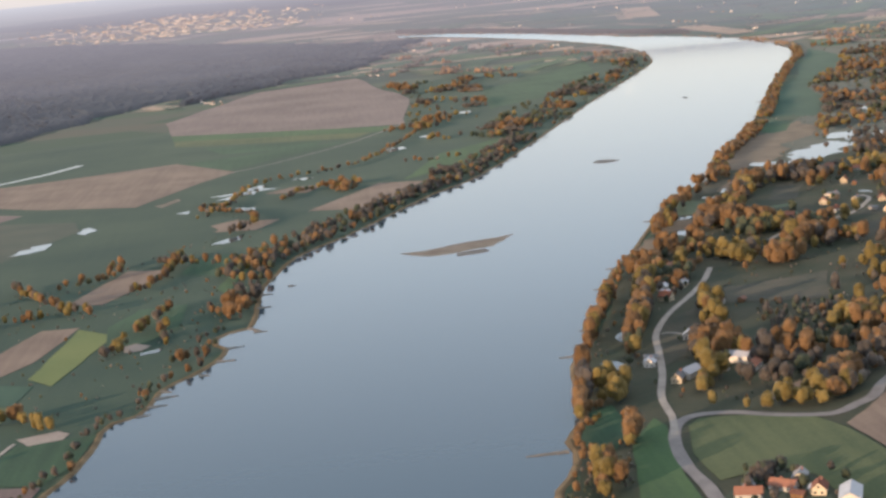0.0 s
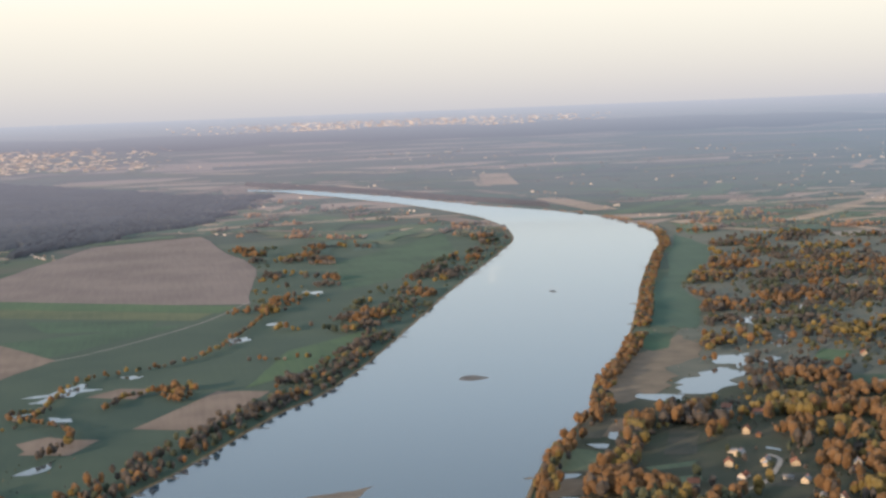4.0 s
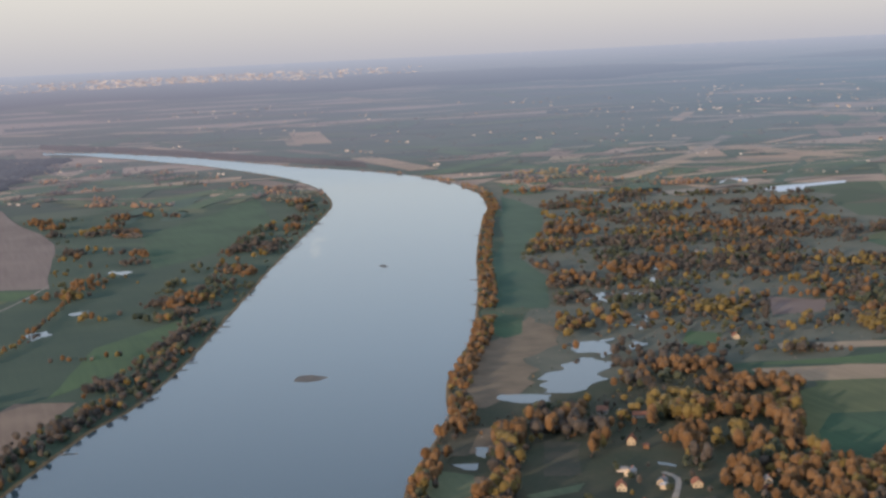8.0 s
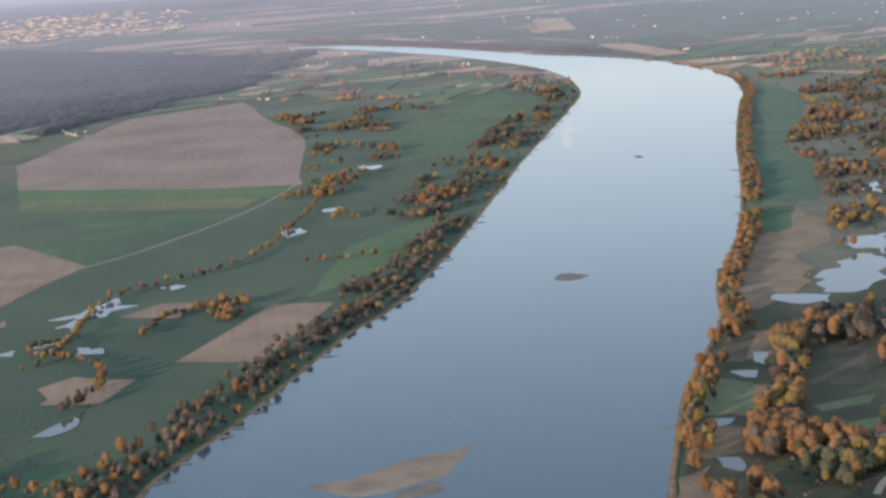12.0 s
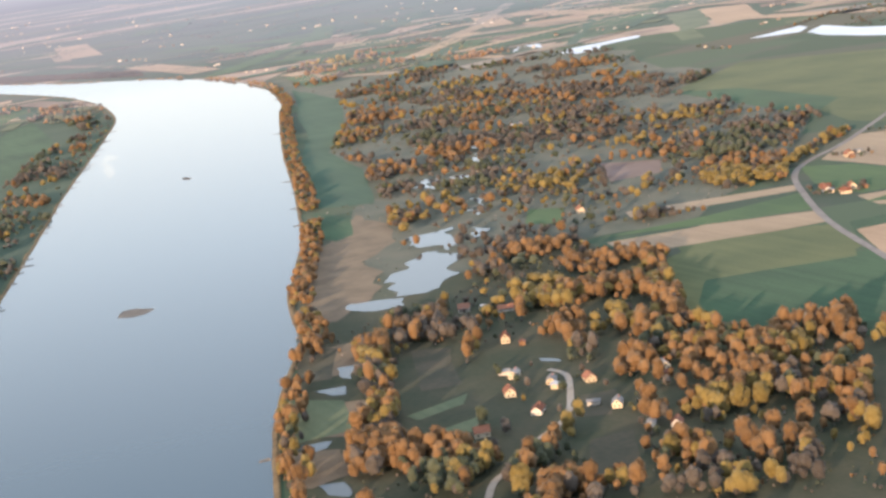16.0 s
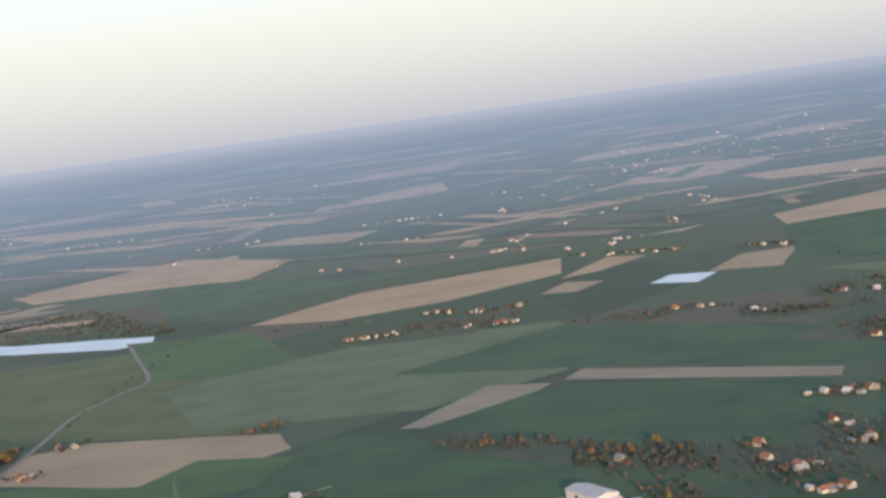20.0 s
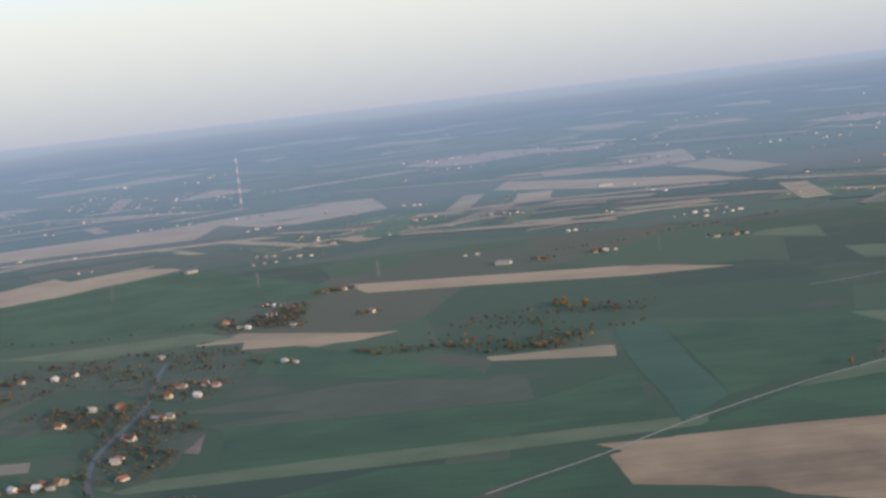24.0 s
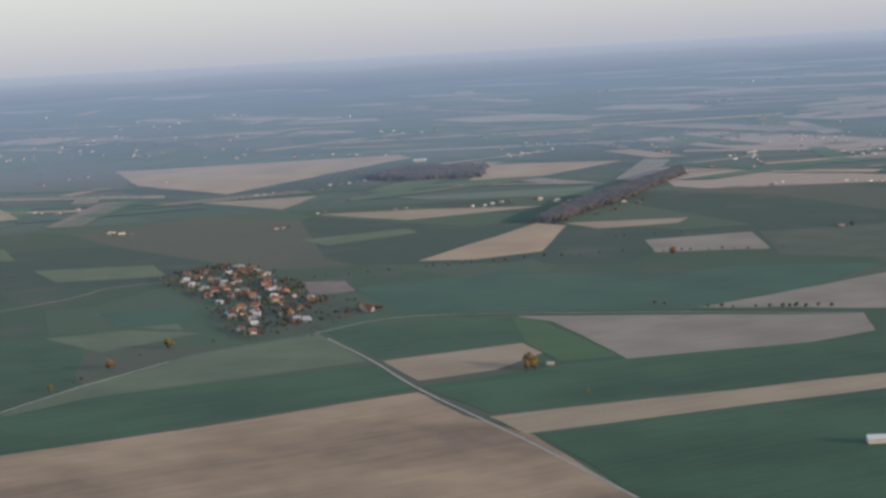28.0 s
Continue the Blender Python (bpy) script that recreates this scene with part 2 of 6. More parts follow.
def ground_mat(name, scale, haze=False):
    """Open country: a patchwork of plots in field colours with finer mottling; haze marks the far rim, whose air glow
    add_haze paints in.
    """
    m = bpy.data.materials.new(name)
    m.use_nodes = True
    n, l = m.node_tree.nodes, m.node_tree.links
    b = n["Principled BSDF"]
    tc = n.new("ShaderNodeTexCoord")
    place = tc.outputs["Object"]
    if haze:
        at = n.new("ShaderNodeAttribute")
        at.attribute_name = "plan"
        place = at.outputs["Vector"]
    mp = n.new("ShaderNodeMapping")
    mp.inputs["Rotation"].default_value = (0, 0, 0.5)
    mp.inputs["Scale"].default_value = (scale * 0.45, scale, scale * 3)
    l.new(place, mp.inputs[0])
    vo = n.new("ShaderNodeTexVoronoi")
    vo.inputs["Scale"].default_value = 1.0
    l.new(mp.outputs[0], vo.inputs["Vector"])
    sp = n.new("ShaderNodeSeparateColor")
    l.new(vo.outputs["Color"], sp.inputs[0])
    rp = n.new("ShaderNodeValToRGB")
    rp.color_ramp.interpolation = "CONSTANT"
    cols = ((0.0, (0.028, 0.056, 0.027)), (0.3, (0.040, 0.070, 0.035)), (0.5, (0.044, 0.068, 0.035)), (0.62, (0.022, 0.045, 0.026)), (0.74, (0.064, 0.066, 0.040)), (0.84, (0.29, 0.215, 0.155) if haze else (0.055, 0.065, 0.040)))
    el = rp.color_ramp.elements
    while len(el) < len(cols):
        el.new(0.5)
    for e, (p, c) in zip(el, cols):
        e.position, e.color = p, (*c, 1)
    l.new(sp.outputs[0], rp.inputs[0])
    ns = n.new("ShaderNodeTexNoise")
    ns.inputs["Scale"].default_value, ns.inputs["Detail"].default_value = scale * 2.2, 5
    l.new(place, ns.inputs["Vector"])
    mx = n.new("ShaderNodeMix")
    mx.data_type = "RGBA"
    mx.inputs[7].default_value = (0.078, 0.058, 0.045, 1) if haze else (0.056, 0.060, 0.042, 1)
    l.new(rp.outputs[0], mx.inputs[6])
    mr = n.new("ShaderNodeMapRange")
    mr.inputs[1].default_value, mr.inputs[2].default_value = 0.56, 0.75
    l.new(ns.outputs[0], mr.inputs[0])
    l.new(mr.outputs[0], mx.inputs[0])
    l.new(mx.outputs[2], b.inputs["Base Color"])
    b.inputs["Roughness"].default_value = 0.95
    b.inputs["Specular IOR Level"].default_value = 0.1
    b.inputs["Sheen Weight"].default_value = SH
    b.inputs["Sheen Tint"].default_value = (0.62, 0.72, 0.9, 1)
    return m


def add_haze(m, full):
    """Haze painted into a far backdrop material as emission, growing up the rim with the distance it stands for."""
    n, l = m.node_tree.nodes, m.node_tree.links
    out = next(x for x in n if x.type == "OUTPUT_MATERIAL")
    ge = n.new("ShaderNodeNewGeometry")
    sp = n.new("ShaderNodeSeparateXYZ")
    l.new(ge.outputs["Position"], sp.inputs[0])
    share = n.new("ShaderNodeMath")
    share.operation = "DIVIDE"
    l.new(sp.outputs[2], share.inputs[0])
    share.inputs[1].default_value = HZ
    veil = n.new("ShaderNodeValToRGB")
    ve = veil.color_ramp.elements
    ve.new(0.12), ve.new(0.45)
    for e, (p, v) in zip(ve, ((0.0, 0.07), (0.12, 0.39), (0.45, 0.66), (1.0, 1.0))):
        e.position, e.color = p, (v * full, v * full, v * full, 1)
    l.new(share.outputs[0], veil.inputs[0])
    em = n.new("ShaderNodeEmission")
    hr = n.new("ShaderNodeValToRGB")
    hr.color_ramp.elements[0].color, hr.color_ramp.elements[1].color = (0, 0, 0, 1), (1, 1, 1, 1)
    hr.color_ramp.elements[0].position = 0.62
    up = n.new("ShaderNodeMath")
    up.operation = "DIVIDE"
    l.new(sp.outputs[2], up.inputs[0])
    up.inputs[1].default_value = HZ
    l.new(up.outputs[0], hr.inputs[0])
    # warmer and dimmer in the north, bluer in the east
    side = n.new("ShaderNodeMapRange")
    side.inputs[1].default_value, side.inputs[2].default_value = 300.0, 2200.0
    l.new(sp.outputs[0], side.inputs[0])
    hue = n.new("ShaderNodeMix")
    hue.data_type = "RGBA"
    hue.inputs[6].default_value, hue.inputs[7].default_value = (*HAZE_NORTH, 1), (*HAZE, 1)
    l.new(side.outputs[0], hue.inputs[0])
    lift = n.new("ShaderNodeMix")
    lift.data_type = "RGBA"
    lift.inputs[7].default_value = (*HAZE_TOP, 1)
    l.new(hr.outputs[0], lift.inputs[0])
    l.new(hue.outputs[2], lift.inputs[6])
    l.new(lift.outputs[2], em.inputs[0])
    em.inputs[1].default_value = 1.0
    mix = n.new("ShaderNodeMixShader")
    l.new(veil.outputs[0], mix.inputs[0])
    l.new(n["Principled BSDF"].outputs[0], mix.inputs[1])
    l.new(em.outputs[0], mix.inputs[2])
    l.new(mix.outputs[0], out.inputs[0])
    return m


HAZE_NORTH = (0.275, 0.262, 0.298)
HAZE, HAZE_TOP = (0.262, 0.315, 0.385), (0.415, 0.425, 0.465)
GROUND = ground_mat("open_country", 0.006)
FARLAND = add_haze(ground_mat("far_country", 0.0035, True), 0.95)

SEG = 240
rings = [0, 150, 400, 800, 1200, 1700, R0]
vs, fs = [], []
for r in rings:
    for k in range(SEG):
        a = 2 * math.pi * k / SEG
        vs.append((CX + r * math.cos(a), CY + r * math.sin(a), 0))
for i in range(len(rings) - 1):
    for k in range(SEG):
        k2 = (k + 1) % SEG
        fs.append((i * SEG + k, i * SEG + k2, (i + 1) * SEG + k2, (i + 1) * SEG + k) if i else (k, SEG + k2, SEG + k))
tagged(mesh_ob("ground", vs, fs, GROUND), "flat river plain of fields and rough grass", "ground", kind="structure")
vs, fs = [], []
NR = 120
for i in range(NR + 1):
    f = i / NR
    d = R0 / max(1 - f, 1e-5)
    for k in range(SEG):
        a = 2 * math.pi * k / SEG
        vs.append(warp(CX + (d + 0.01) * math.cos(a), CY + (d + 0.01) * math.sin(a)))
for i in range(NR):
    for k in range(SEG):
        k2 = (k + 1) % SEG
        fs.append((i * SEG + k, i * SEG + k2, (i + 1) * SEG + k2, (i + 1) * SEG + k))
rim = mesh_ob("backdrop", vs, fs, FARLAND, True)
flat = rim.data.attributes.new("plan", "FLOAT_VECTOR", "POINT")
flat.data.foreach_set("vector", np.array([(min(R0 / max(1 - i / NR, 1e-5), 90000) * math.cos(2 * math.pi * k / SEG), min(R0 / max(1 - i / NR, 1e-5), 90000) * math.sin(2 * math.pi * k / SEG), 0) for i in range(NR + 1) for k in range(SEG)], dtype=np.float32).ravel())
tagged(rim, "hazy far country up to the horizon", "backdrop", kind="structure")

# ---- patches of land and water
LEFT = [(-135, 309), (-131, 331), (-126, 351), (-124, 361), (-122, 389), (-121, 415), (-109, 428), (-103, 466), (-97, 480), (-89, 493), (-81, 513), (-78, 537), (-84, 552), (-82, 572), (-69, 578), (-66, 606), (-66, 640), (-64, 690), (-55, 745), (-44, 792), (-15, 850), (11, 907), (38, 970), (65, 1030), (99, 1091), (151, 1229), (233, 1478), (301, 1690), (363, 1870), (463, 2162), (536, 2395), (580, 2668), (587, 2925), (575, 3080), (548, 3290), (512, 3510), (465, 3700), (415, 3915), (362, 4085), (310, 4280), (235, 4395)]
RIGHT = [(38, 258), (46, 279), (51, 296), (52, 306), (51, 318), (56, 331), (63, 352), (66, 377), (69, 413), (76, 442), (83, 462), (93, 494), (103, 529), (113, 568), (125, 619), (144, 664), (166, 726), (185, 781), (210, 843), (243, 911), (258, 936), (290, 1043), (324, 1121), (370, 1229), (442, 1432), (528, 1691), (660, 2058), (692, 2133), (765, 2398), (791, 2654), (770, 2900), (722, 3080), (663, 3260), (641, 3380), (600, 3555), (555, 3750), (502, 3940), (441, 4120), (385, 4275), (320, 4385), (238, 4500)]
KEEP_OFF = []
YARDS = []
LAY = [0.05]
HAZY = {}


# hazed copy of a material, with the far air painted in as emission
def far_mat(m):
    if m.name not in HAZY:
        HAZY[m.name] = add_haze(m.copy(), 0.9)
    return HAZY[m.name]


def patch(name, pts, material, wobble=0.0, split=5, lift=None):
    """A flat sheet inside an outline, laid on the land; wobble makes the outline uneven."""
    if lift is None:
        LAY[0] += 0.001
        lift = LAY[0]
    cx, cy = sum(p[0] for p in pts) / len(pts), sum(p[1] for p in pts) / len(pts)
    far = math.hypot(cx - CX, cy - CY) > R0 * 0.97
    if far:
        split = 10
    ring = []
    for (x0, y0), (x1, y1) in zip(pts, pts[1:] + pts[:1]):
        for k in range(split):
            f = k / split
            x, y = x0 + (x1 - x0) * f, y0 + (y1 - y0) * f
            if wobble:
                size = wobble * math.hypot(x1 - x0, y1 - y0)
                v = noise.noise_vector((x * 0.06, y * 0.06, 3.3))
                x, y = x + v.x * size, y + v.y * size
            ring.append((x, y))
    n = len(ring)
    if not far and max(math.hypot(x - CX, y - CY) for x, y in ring) < R0:
        vs = [(x, y, lift) for x, y in ring]
        fs = [tuple(f) for f in geometry.tessellate_polygon([[Vector(v) for v in vs]])]
        ob = mesh_ob(name, vs, fs, material)
        bm = bmesh.new()
        bm.from_mesh(ob.data)
        for f in bm.faces:
            if f.normal.z < 0:
                f.normal_flip()
        bm.to_mesh(ob.data)
        bm.free()
        return ob
    steps = 8
    vs = [warp(cx, cy, lift)]
    for s in range(1, steps + 1):
        for x, y in ring:
            f = s / steps
            vs.append(warp(cx + (x - cx) * f, cy + (y - cy) * f, lift))
    fs = [(0, 1 + k, 1 + (k + 1) % n) for k in range(n)]
    for s in range(steps - 1):
        a, b = 1 + s * n, 1 + (s + 1) * n
        fs += [(a + k, b + k, b + (k + 1) % n, a + (k + 1) % n) for k in range(n)]
    area = sum(p[0] * q[1] - q[0] * p[1] for p, q in zip(ring, ring[1:] + ring[:1]))
    if area < 0:
        fs = [f[::-1] for f in fs]
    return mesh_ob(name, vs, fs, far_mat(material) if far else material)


def ribbon(name, pts, width, material, lift=None):
    """A strip of even width along a line on the land."""
    if lift is None:
        LAY[0] += 0.001
        lift = LAY[0]
    line = smooth_line(pts, 8)
    vs, fs = [], []
    for i, p in enumerate(line):
        q0, q1 = line[max(i - 1, 0)], line[min(i + 1, len(line) - 1)]
        dx, dy = q1[0] - q0[0], q1[1] - q0[1]
        s = math.hypot(dx, dy) or 1
        w = width * (0.5 + 0.08 * noise.noise((p[0] * 0.05, p[1] * 0.05, 1)))
        vs += [warp(p[0] - dy / s * w, p[1] + dx / s * w, lift), warp(p[0] + dy / s * w, p[1] - dx / s * w, lift)]
        if i:
            fs.append((2 * i - 2, 2 * i - 1, 2 * i + 1, 2 * i))
    return mesh_ob(name, vs, fs, material)


def smooth_line(pts, k):
    out = []
    for i in range(len(pts) - 1):
        p0, p1, p2, p3 = pts[max(i - 1, 0)], pts[i], pts[i + 1], pts[min(i + 2, len(pts) - 1)]
        for j in range(k):
            t = j / k
            out.append(tuple(0.5 * (2 * b + (c - a) * t + (2 * a - 5 * b + 4 * c - d) * t * t + (3 * b - a - 3 * c + d) * t ** 3) for a, b, c, d in zip(p0, p1, p2, p3)))
    return out + [pts[-1]]


def field(kind, *pts):
    ob = patch("sandbank" if "sand" in kind else "shallows" if kind == "glint" else "field", list(pts), FIELD[kind], 0.12 if kind in ("sand", "wetsand", "reed", "glint", "scrub", "yards", "under", "gravel") else 0.015)
    tagged(ob, LABEL[kind], "sandbank" if "sand" in kind else "water" if kind == "glint" else "field", kind="structure")
    if kind == "yards":
        YARDS.append(list(pts))
    if kind not in ("reed", "scrub", "plain", "yards", "under"):
        KEEP_OFF.append(list(pts))


def clearing(*pts):
    """Open garden ground that no tree stands on."""
    KEEP_OFF.append(list(pts))


def pond(kind, *pts):
    ob = patch("pond", list(pts), POND, 0.34, 7)
    tagged(ob, "still pond mirroring the pale evening sky", "pond", kind="structure")
    KEEP_OFF.append(list(pts))


def creek(kind, *pts):
    tagged(ribbon("creek", list(pts), 9, POND), "narrow creek mirroring the pale sky", "creek", kind="structure")


def road(kind, *pts):
    ob = ribbon("road", list(pts), {"asphalt": 4.6, "lane": 4.6, "dirt": 1.9, "white": 3.0}[kind], {"asphalt": ASPHALT, "lane": LANE, "dirt": DIRT, "white": DIRT}[kind])
    tagged(ob, "dark asphalt village road" if kind == "asphalt" else "worn grey asphalt country road" if kind == "lane" else "pale dirt farm road", "road", kind="structure")
    KEEP_OFF.append(("line", list(pts), 6.5))


LEFT = [(-195, -900), (-170, -150), (-153, 150)] + LEFT
RIGHT = [(-22, -900), (3, -150), (23, 150)] + RIGHT


def along(pts, n):
    """n places at even steps along a smoothed line."""
    line = np.array(smooth_line(pts, 10))
    s = np.concatenate([[0], np.cumsum(np.hypot(*np.diff(line, axis=0).T))])
    u = np.linspace(0, s[-1], n)
    return np.stack([np.interp(u, s, line[:, 0]), np.interp(u, s, line[:, 1])], 1)


NB = 420
lb, rb = along(LEFT, NB), along(RIGHT, NB)
vs, fs = [], []
for i in range(NB):
    edge = []
    for side, p in ((-1, lb[i]), (1, rb[i])):
        e = 2.5 * noise.noise((p[0] * 0.05, p[1] * 0.05, 7 + side)) + 1.2 * noise.noise((p[0] * 0.2, p[1] * 0.2, 7 + side))
        edge.append((p[0] + side * e, p[1]))
    for k in range(7):
        x, y = (edge[0][c] + (edge[1][c] - edge[0][c]) * k / 6 for c in (0, 1))
        vs.append(warp(x, y, 0.04 + 0.46 * min(1, max(0, (math.hypot(x - CX, y - CY) - R0) / 600))))
    if i:
        fs += [(7 * i - 7 + k, 7 * i - 6 + k, 7 * i + 1 + k, 7 * i + k) for k in range(6)]
river = mesh_ob("water", vs, fs, WATER)
river.data.materials.append(FARWATER)
for f in river.data.polygons:
    f.material_index = 1 if math.hypot(f.center.x - CX, f.center.y - CY) > R0 + 250 else 0
tagged(river, "wide calm river mirroring the evening sky", "river", kind="structure")
RIVER = [tuple(p) for p in lb[::6]] + [tuple(p) for p in rb[::-6]]
KEEP_OFF.append(RIVER)


BANKSOIL = mat("reedy_bank", (0.09, 0.068, 0.04), (0.19, 0.14, 0.08), 0.15, fine=1.2)
STONE = mat("groyne_stones", (0.10, 0.095, 0.085), (0.19, 0.175, 0.15), 0.8, fine=2.5, bump=0.4)


def bank_edge(name, line, side, w0, w1, label):
    """A low reedy lip along the water with a rounded, uneven top."""
    vs, fs = [], []
    for i in range(NB):
        p, q0, q1 = line[i], line[max(i - 1, 0)], line[min(i + 1, NB - 1)]
        d = q1 - q0
        s = math.hypot(*d) or 1
        nx, ny = side * d[1] / s, -side * d[0] / s
        k = noise.noise((p[0] * 0.04, p[1] * 0.04, 9 + side))
        w = w0 + (w1 - w0) * (0.5 + k)
        for o, z in ((-1.2 + k, 0.0), (0.2, 0.5 + 0.3 * k), (w * 0.6, 0.7 + 0.4 * k), (w, 0.1)):
            x, y, zz = warp(p[0] + nx * o, p[1] + ny * o)
            vs.append((x, y, zz + z))
        if i:
            for k in range(3):
                a = (i - 1) * 4 + k
                fs.append((a, a + 1, a + 5, a + 4) if side < 0 else (a, a + 4, a + 5, a + 1))
    tagged(mesh_ob(name, vs, fs, BANKSOIL, True), label, "bank", kind="structure")


bank_edge("bank_east", rb, 1, 1.0, 3.0, "low bank of dry reeds along the water")
bank_edge("bank_west", lb, -1, 1.0, 3.0, "low brown earth bank along the water")


def groyne(x, y, turn, length):
    """A short spit of dumped stone reaching into the river, tapering to its tip."""
    bm = bmesh.new()
    rows = []
    n = 9
    for i in range(n + 1):
        f = i / n
        w, h = 1.7 * (1 - 0.75 * f) + 0.25, 0.75 * (1 - 0.7 * f)
        rows.append([bm.verts.new((f * length, o * w + random.uniform(-0.2, 0.2), max(0, z * h + random.uniform(-0.12, 0.15)))) for o, z in ((-1, 0), (-0.6, 0.7), (0, 1), (0.6, 0.7), (1, 0))])
    for r0, r1 in zip(rows, rows[1:]):
        for k in range(4):
            bm.faces.new((r0[k], r1[k], r1[k + 1], r0[k + 1]))
    me = bpy.data.meshes.new("groyne")
    bm.to_mesh(me)
    bm.free()
    me.materials.append(STONE)
    ob = tagged(new("groyne", me), "short dark stone groyne running into the river", "groyne", group="groynes along the river")
    ob.matrix_basis = pose(x, y, 0.02, 0, 0, turn)


for i in range(40, NB - 90):
    for side, line, chance in ((1, lb, 0.30), (-1, rb, 0.14)):
        if random.random() < chance and 430 < line[i][1] < 2300:
            d = line[i + 1] - line[i - 1]
            a = math.degrees(math.atan2(d[1], d[0])) - side * (90 + random.uniform(-25, 25))
            groyne(line[i][0] + 1.5 * side * d[1] / math.hypot(*d) * -0.2, line[i][1], a, random.uniform(4, 11))
groyne(77, 442, 178, 9)
groyne(50, 307, 180, 15)
groyne(115, 567, 178, 8)
groyne(181, 776, 180, 5)
groyne(-66, 570, -5, 7)
groyne(-110, 426, 10, 6)
groyne(-50, 689, 0, 5)
groyne(-88, 487, -8, 5)

# fields, ponds and roads
field("scrub", (265, 946), (293, 983), (341, 997), (404, 1019), (469, 1021), (481, 919), (402, 764), (463, 743), (334, 551), (175, 714), (218, 855))
field("under", (591, 1789), (702, 1894), (906, 1848), (1046, 1699), (865, 1271), (685, 1085), (534, 997), (467, 1024), (404, 1019), (341, 997), (377, 1150), (492, 1376))
field("under", (886, 2647), (1202, 2785), (1126, 1986), (922, 1515), (785, 1411), (673, 1538), (625, 1853))
field("plain", *[(x - 4, y) for x, y in LEFT if y < 2000], (150, 2080), (-500, 1850), (-900, 1200), (-900, -900))
field("scrub", *[(x + 4, y) for x, y in RIGHT if 60 < y < 950], (430, 790), (420, 60))
field("plain", (390, 2000), (445, 2162), (555, 2530), (300, 2560), (-100, 2350), (150, 2080))
field("sand", (18, 759), (34, 758), (55, 771), (74, 780), (83, 780), (94, 788), (86, 768), (76, 749), (64, 745), (49, 737), (35, 737), (26, 746))
field("wetsand", (53, 737), (71, 744), (72, 731), (65, 727), (51, 725))
field("wetsand", (203, 1112), (212, 1128), (220, 1128), (228, 1113), (219, 1105), (211, 1104))
field("wetsand", (408, 1655), (417, 1663), (417, 1642), (410, 1638))
# midstream patch that paints the glint on the water
field("glint", (396, 1913), (416, 1976), (417, 1946), (386, 1814), (365, 1756), (372, 1811))
field("foil", (1280, 1799), (1335, 1837), (1318, 1748), (1342, 1532), (1300, 1494), (1260, 1513), (1254, 1652), (1257, 1741))
field("foil", (1226, 1849), (1331, 1880), (1318, 1845), (1279, 1814))
field("foil", (1110, 2148), (1255, 2150), (1235, 2119), (1096, 2100))
field("foil", (1106, 2103), (1171, 2118), (1139, 2073), (1097, 2064))
field("foil", (1128, 2327), (1174, 2304), (1142, 2238), (1098, 2254))
field("foil", (1539, 986), (1601, 992), (1602, 935), (1528, 925))
field("gravel", (694, 647), (723, 631), (711, 588), (672, 527), (639, 512), (655, 568), (681, 610))
field("tan", (713, 1075), (792, 1131), (834, 1105), (864, 945), (821, 899), (720, 918))
field("tan", (641, 952), (723, 921), (772, 893), (761, 874), (640, 894), (630, 919))
field("green", (689, 1069), (710, 1041), (721, 932), (647, 955), (654, 1010))
field("dark", (589, 898), (756, 866), (754, 850), (622, 865), (571, 869))
field("dark", (622, 865), (652, 871), (612, 801), (589, 801))
field("peach", (578, 878), (624, 870), (587, 800), (539, 805))
field("peach", (650, 869), (689, 858), (662, 800), (612, 800))
field("tan", (491, 975), (541, 976), (602, 940), (585, 910), (510, 931), (485, 954))
field("tan", (538, 1062), (588, 1042), (645, 1020), (634, 1003), (575, 1023), (530, 1043))
field("green", (487, 1009), (556, 997), (632, 995), (602, 946), (541, 976))
field("olive", (502, 931), (580, 904), (555, 844), (470, 824), (446, 839))
field("dark", (439, 831), (553, 836), (486, 712), (414, 751), (402, 766))
field("dark", (535, 796), (588, 803), (636, 786), (677, 796), (654, 706), (509, 606), (470, 658))
field("olive", (897, 1539), (1069, 1654), (1216, 1457), (1184, 1297), (1063, 1139), (867, 965), (843, 1102), (836, 1190), (882, 1315))
field("green", (1295, 1530), (1337, 1383), (1106, 1095), (1062, 1268))
field("dark", (897, 1539), (935, 1473), (918, 1302), (843, 1250))
field("peach", (1509, 2368), (1561, 2304), (1416, 2067), (1352, 2093))
field("peach", (1830, 2340), (2053, 2239), (2293, 2235), (1867, 1856), (1822, 2010), (1728, 2171))
field("tan", (2310, 2807), (2225, 2411), (2114, 2085), (2114, 2300))
field("meadow", (1509, 2360), (1351, 2105), (1281, 2078), (1451, 2375))
field("meadow", (1278, 2103), (1310, 2090), (1238, 1961), (1209, 1973))
field("peach", (1385, 1423), (1616, 1434), (1845, 1272), (1679, 1175), (1491, 1221), (1389, 1301))
field("greytan", (876, 847), (1016, 863), (1021, 810), (885, 787))
field("tan", (671, 787), (708, 777), (619, 613), (605, 652))
field("peach", (649, 867), (687, 857), (660, 801), (612, 803))
field("tan", (1854, 2332), (2007, 2235), (2128, 1961), (1841, 1844), (1877, 2133))
field("dark", (1857, 2045), (1848, 1874), (1807, 1482), (1637, 1543), (1457, 1621))
field("green", (630, 932), (787, 953), (804, 866), (727, 848))
field("dark", (807, 850), (825, 682), (718, 620), (749, 757))
field("meadow", (1021, 1208), (1230, 1141), (1316, 966), (1069, 823), (935, 868), (871, 1032))
field("peach", (1387, 1421), (1740, 1323), (1837, 1264), (1567, 1198), (1437, 1299))
field("peach", (1622, 1146), (1819, 1187), (1806, 1123), (1678, 1123))
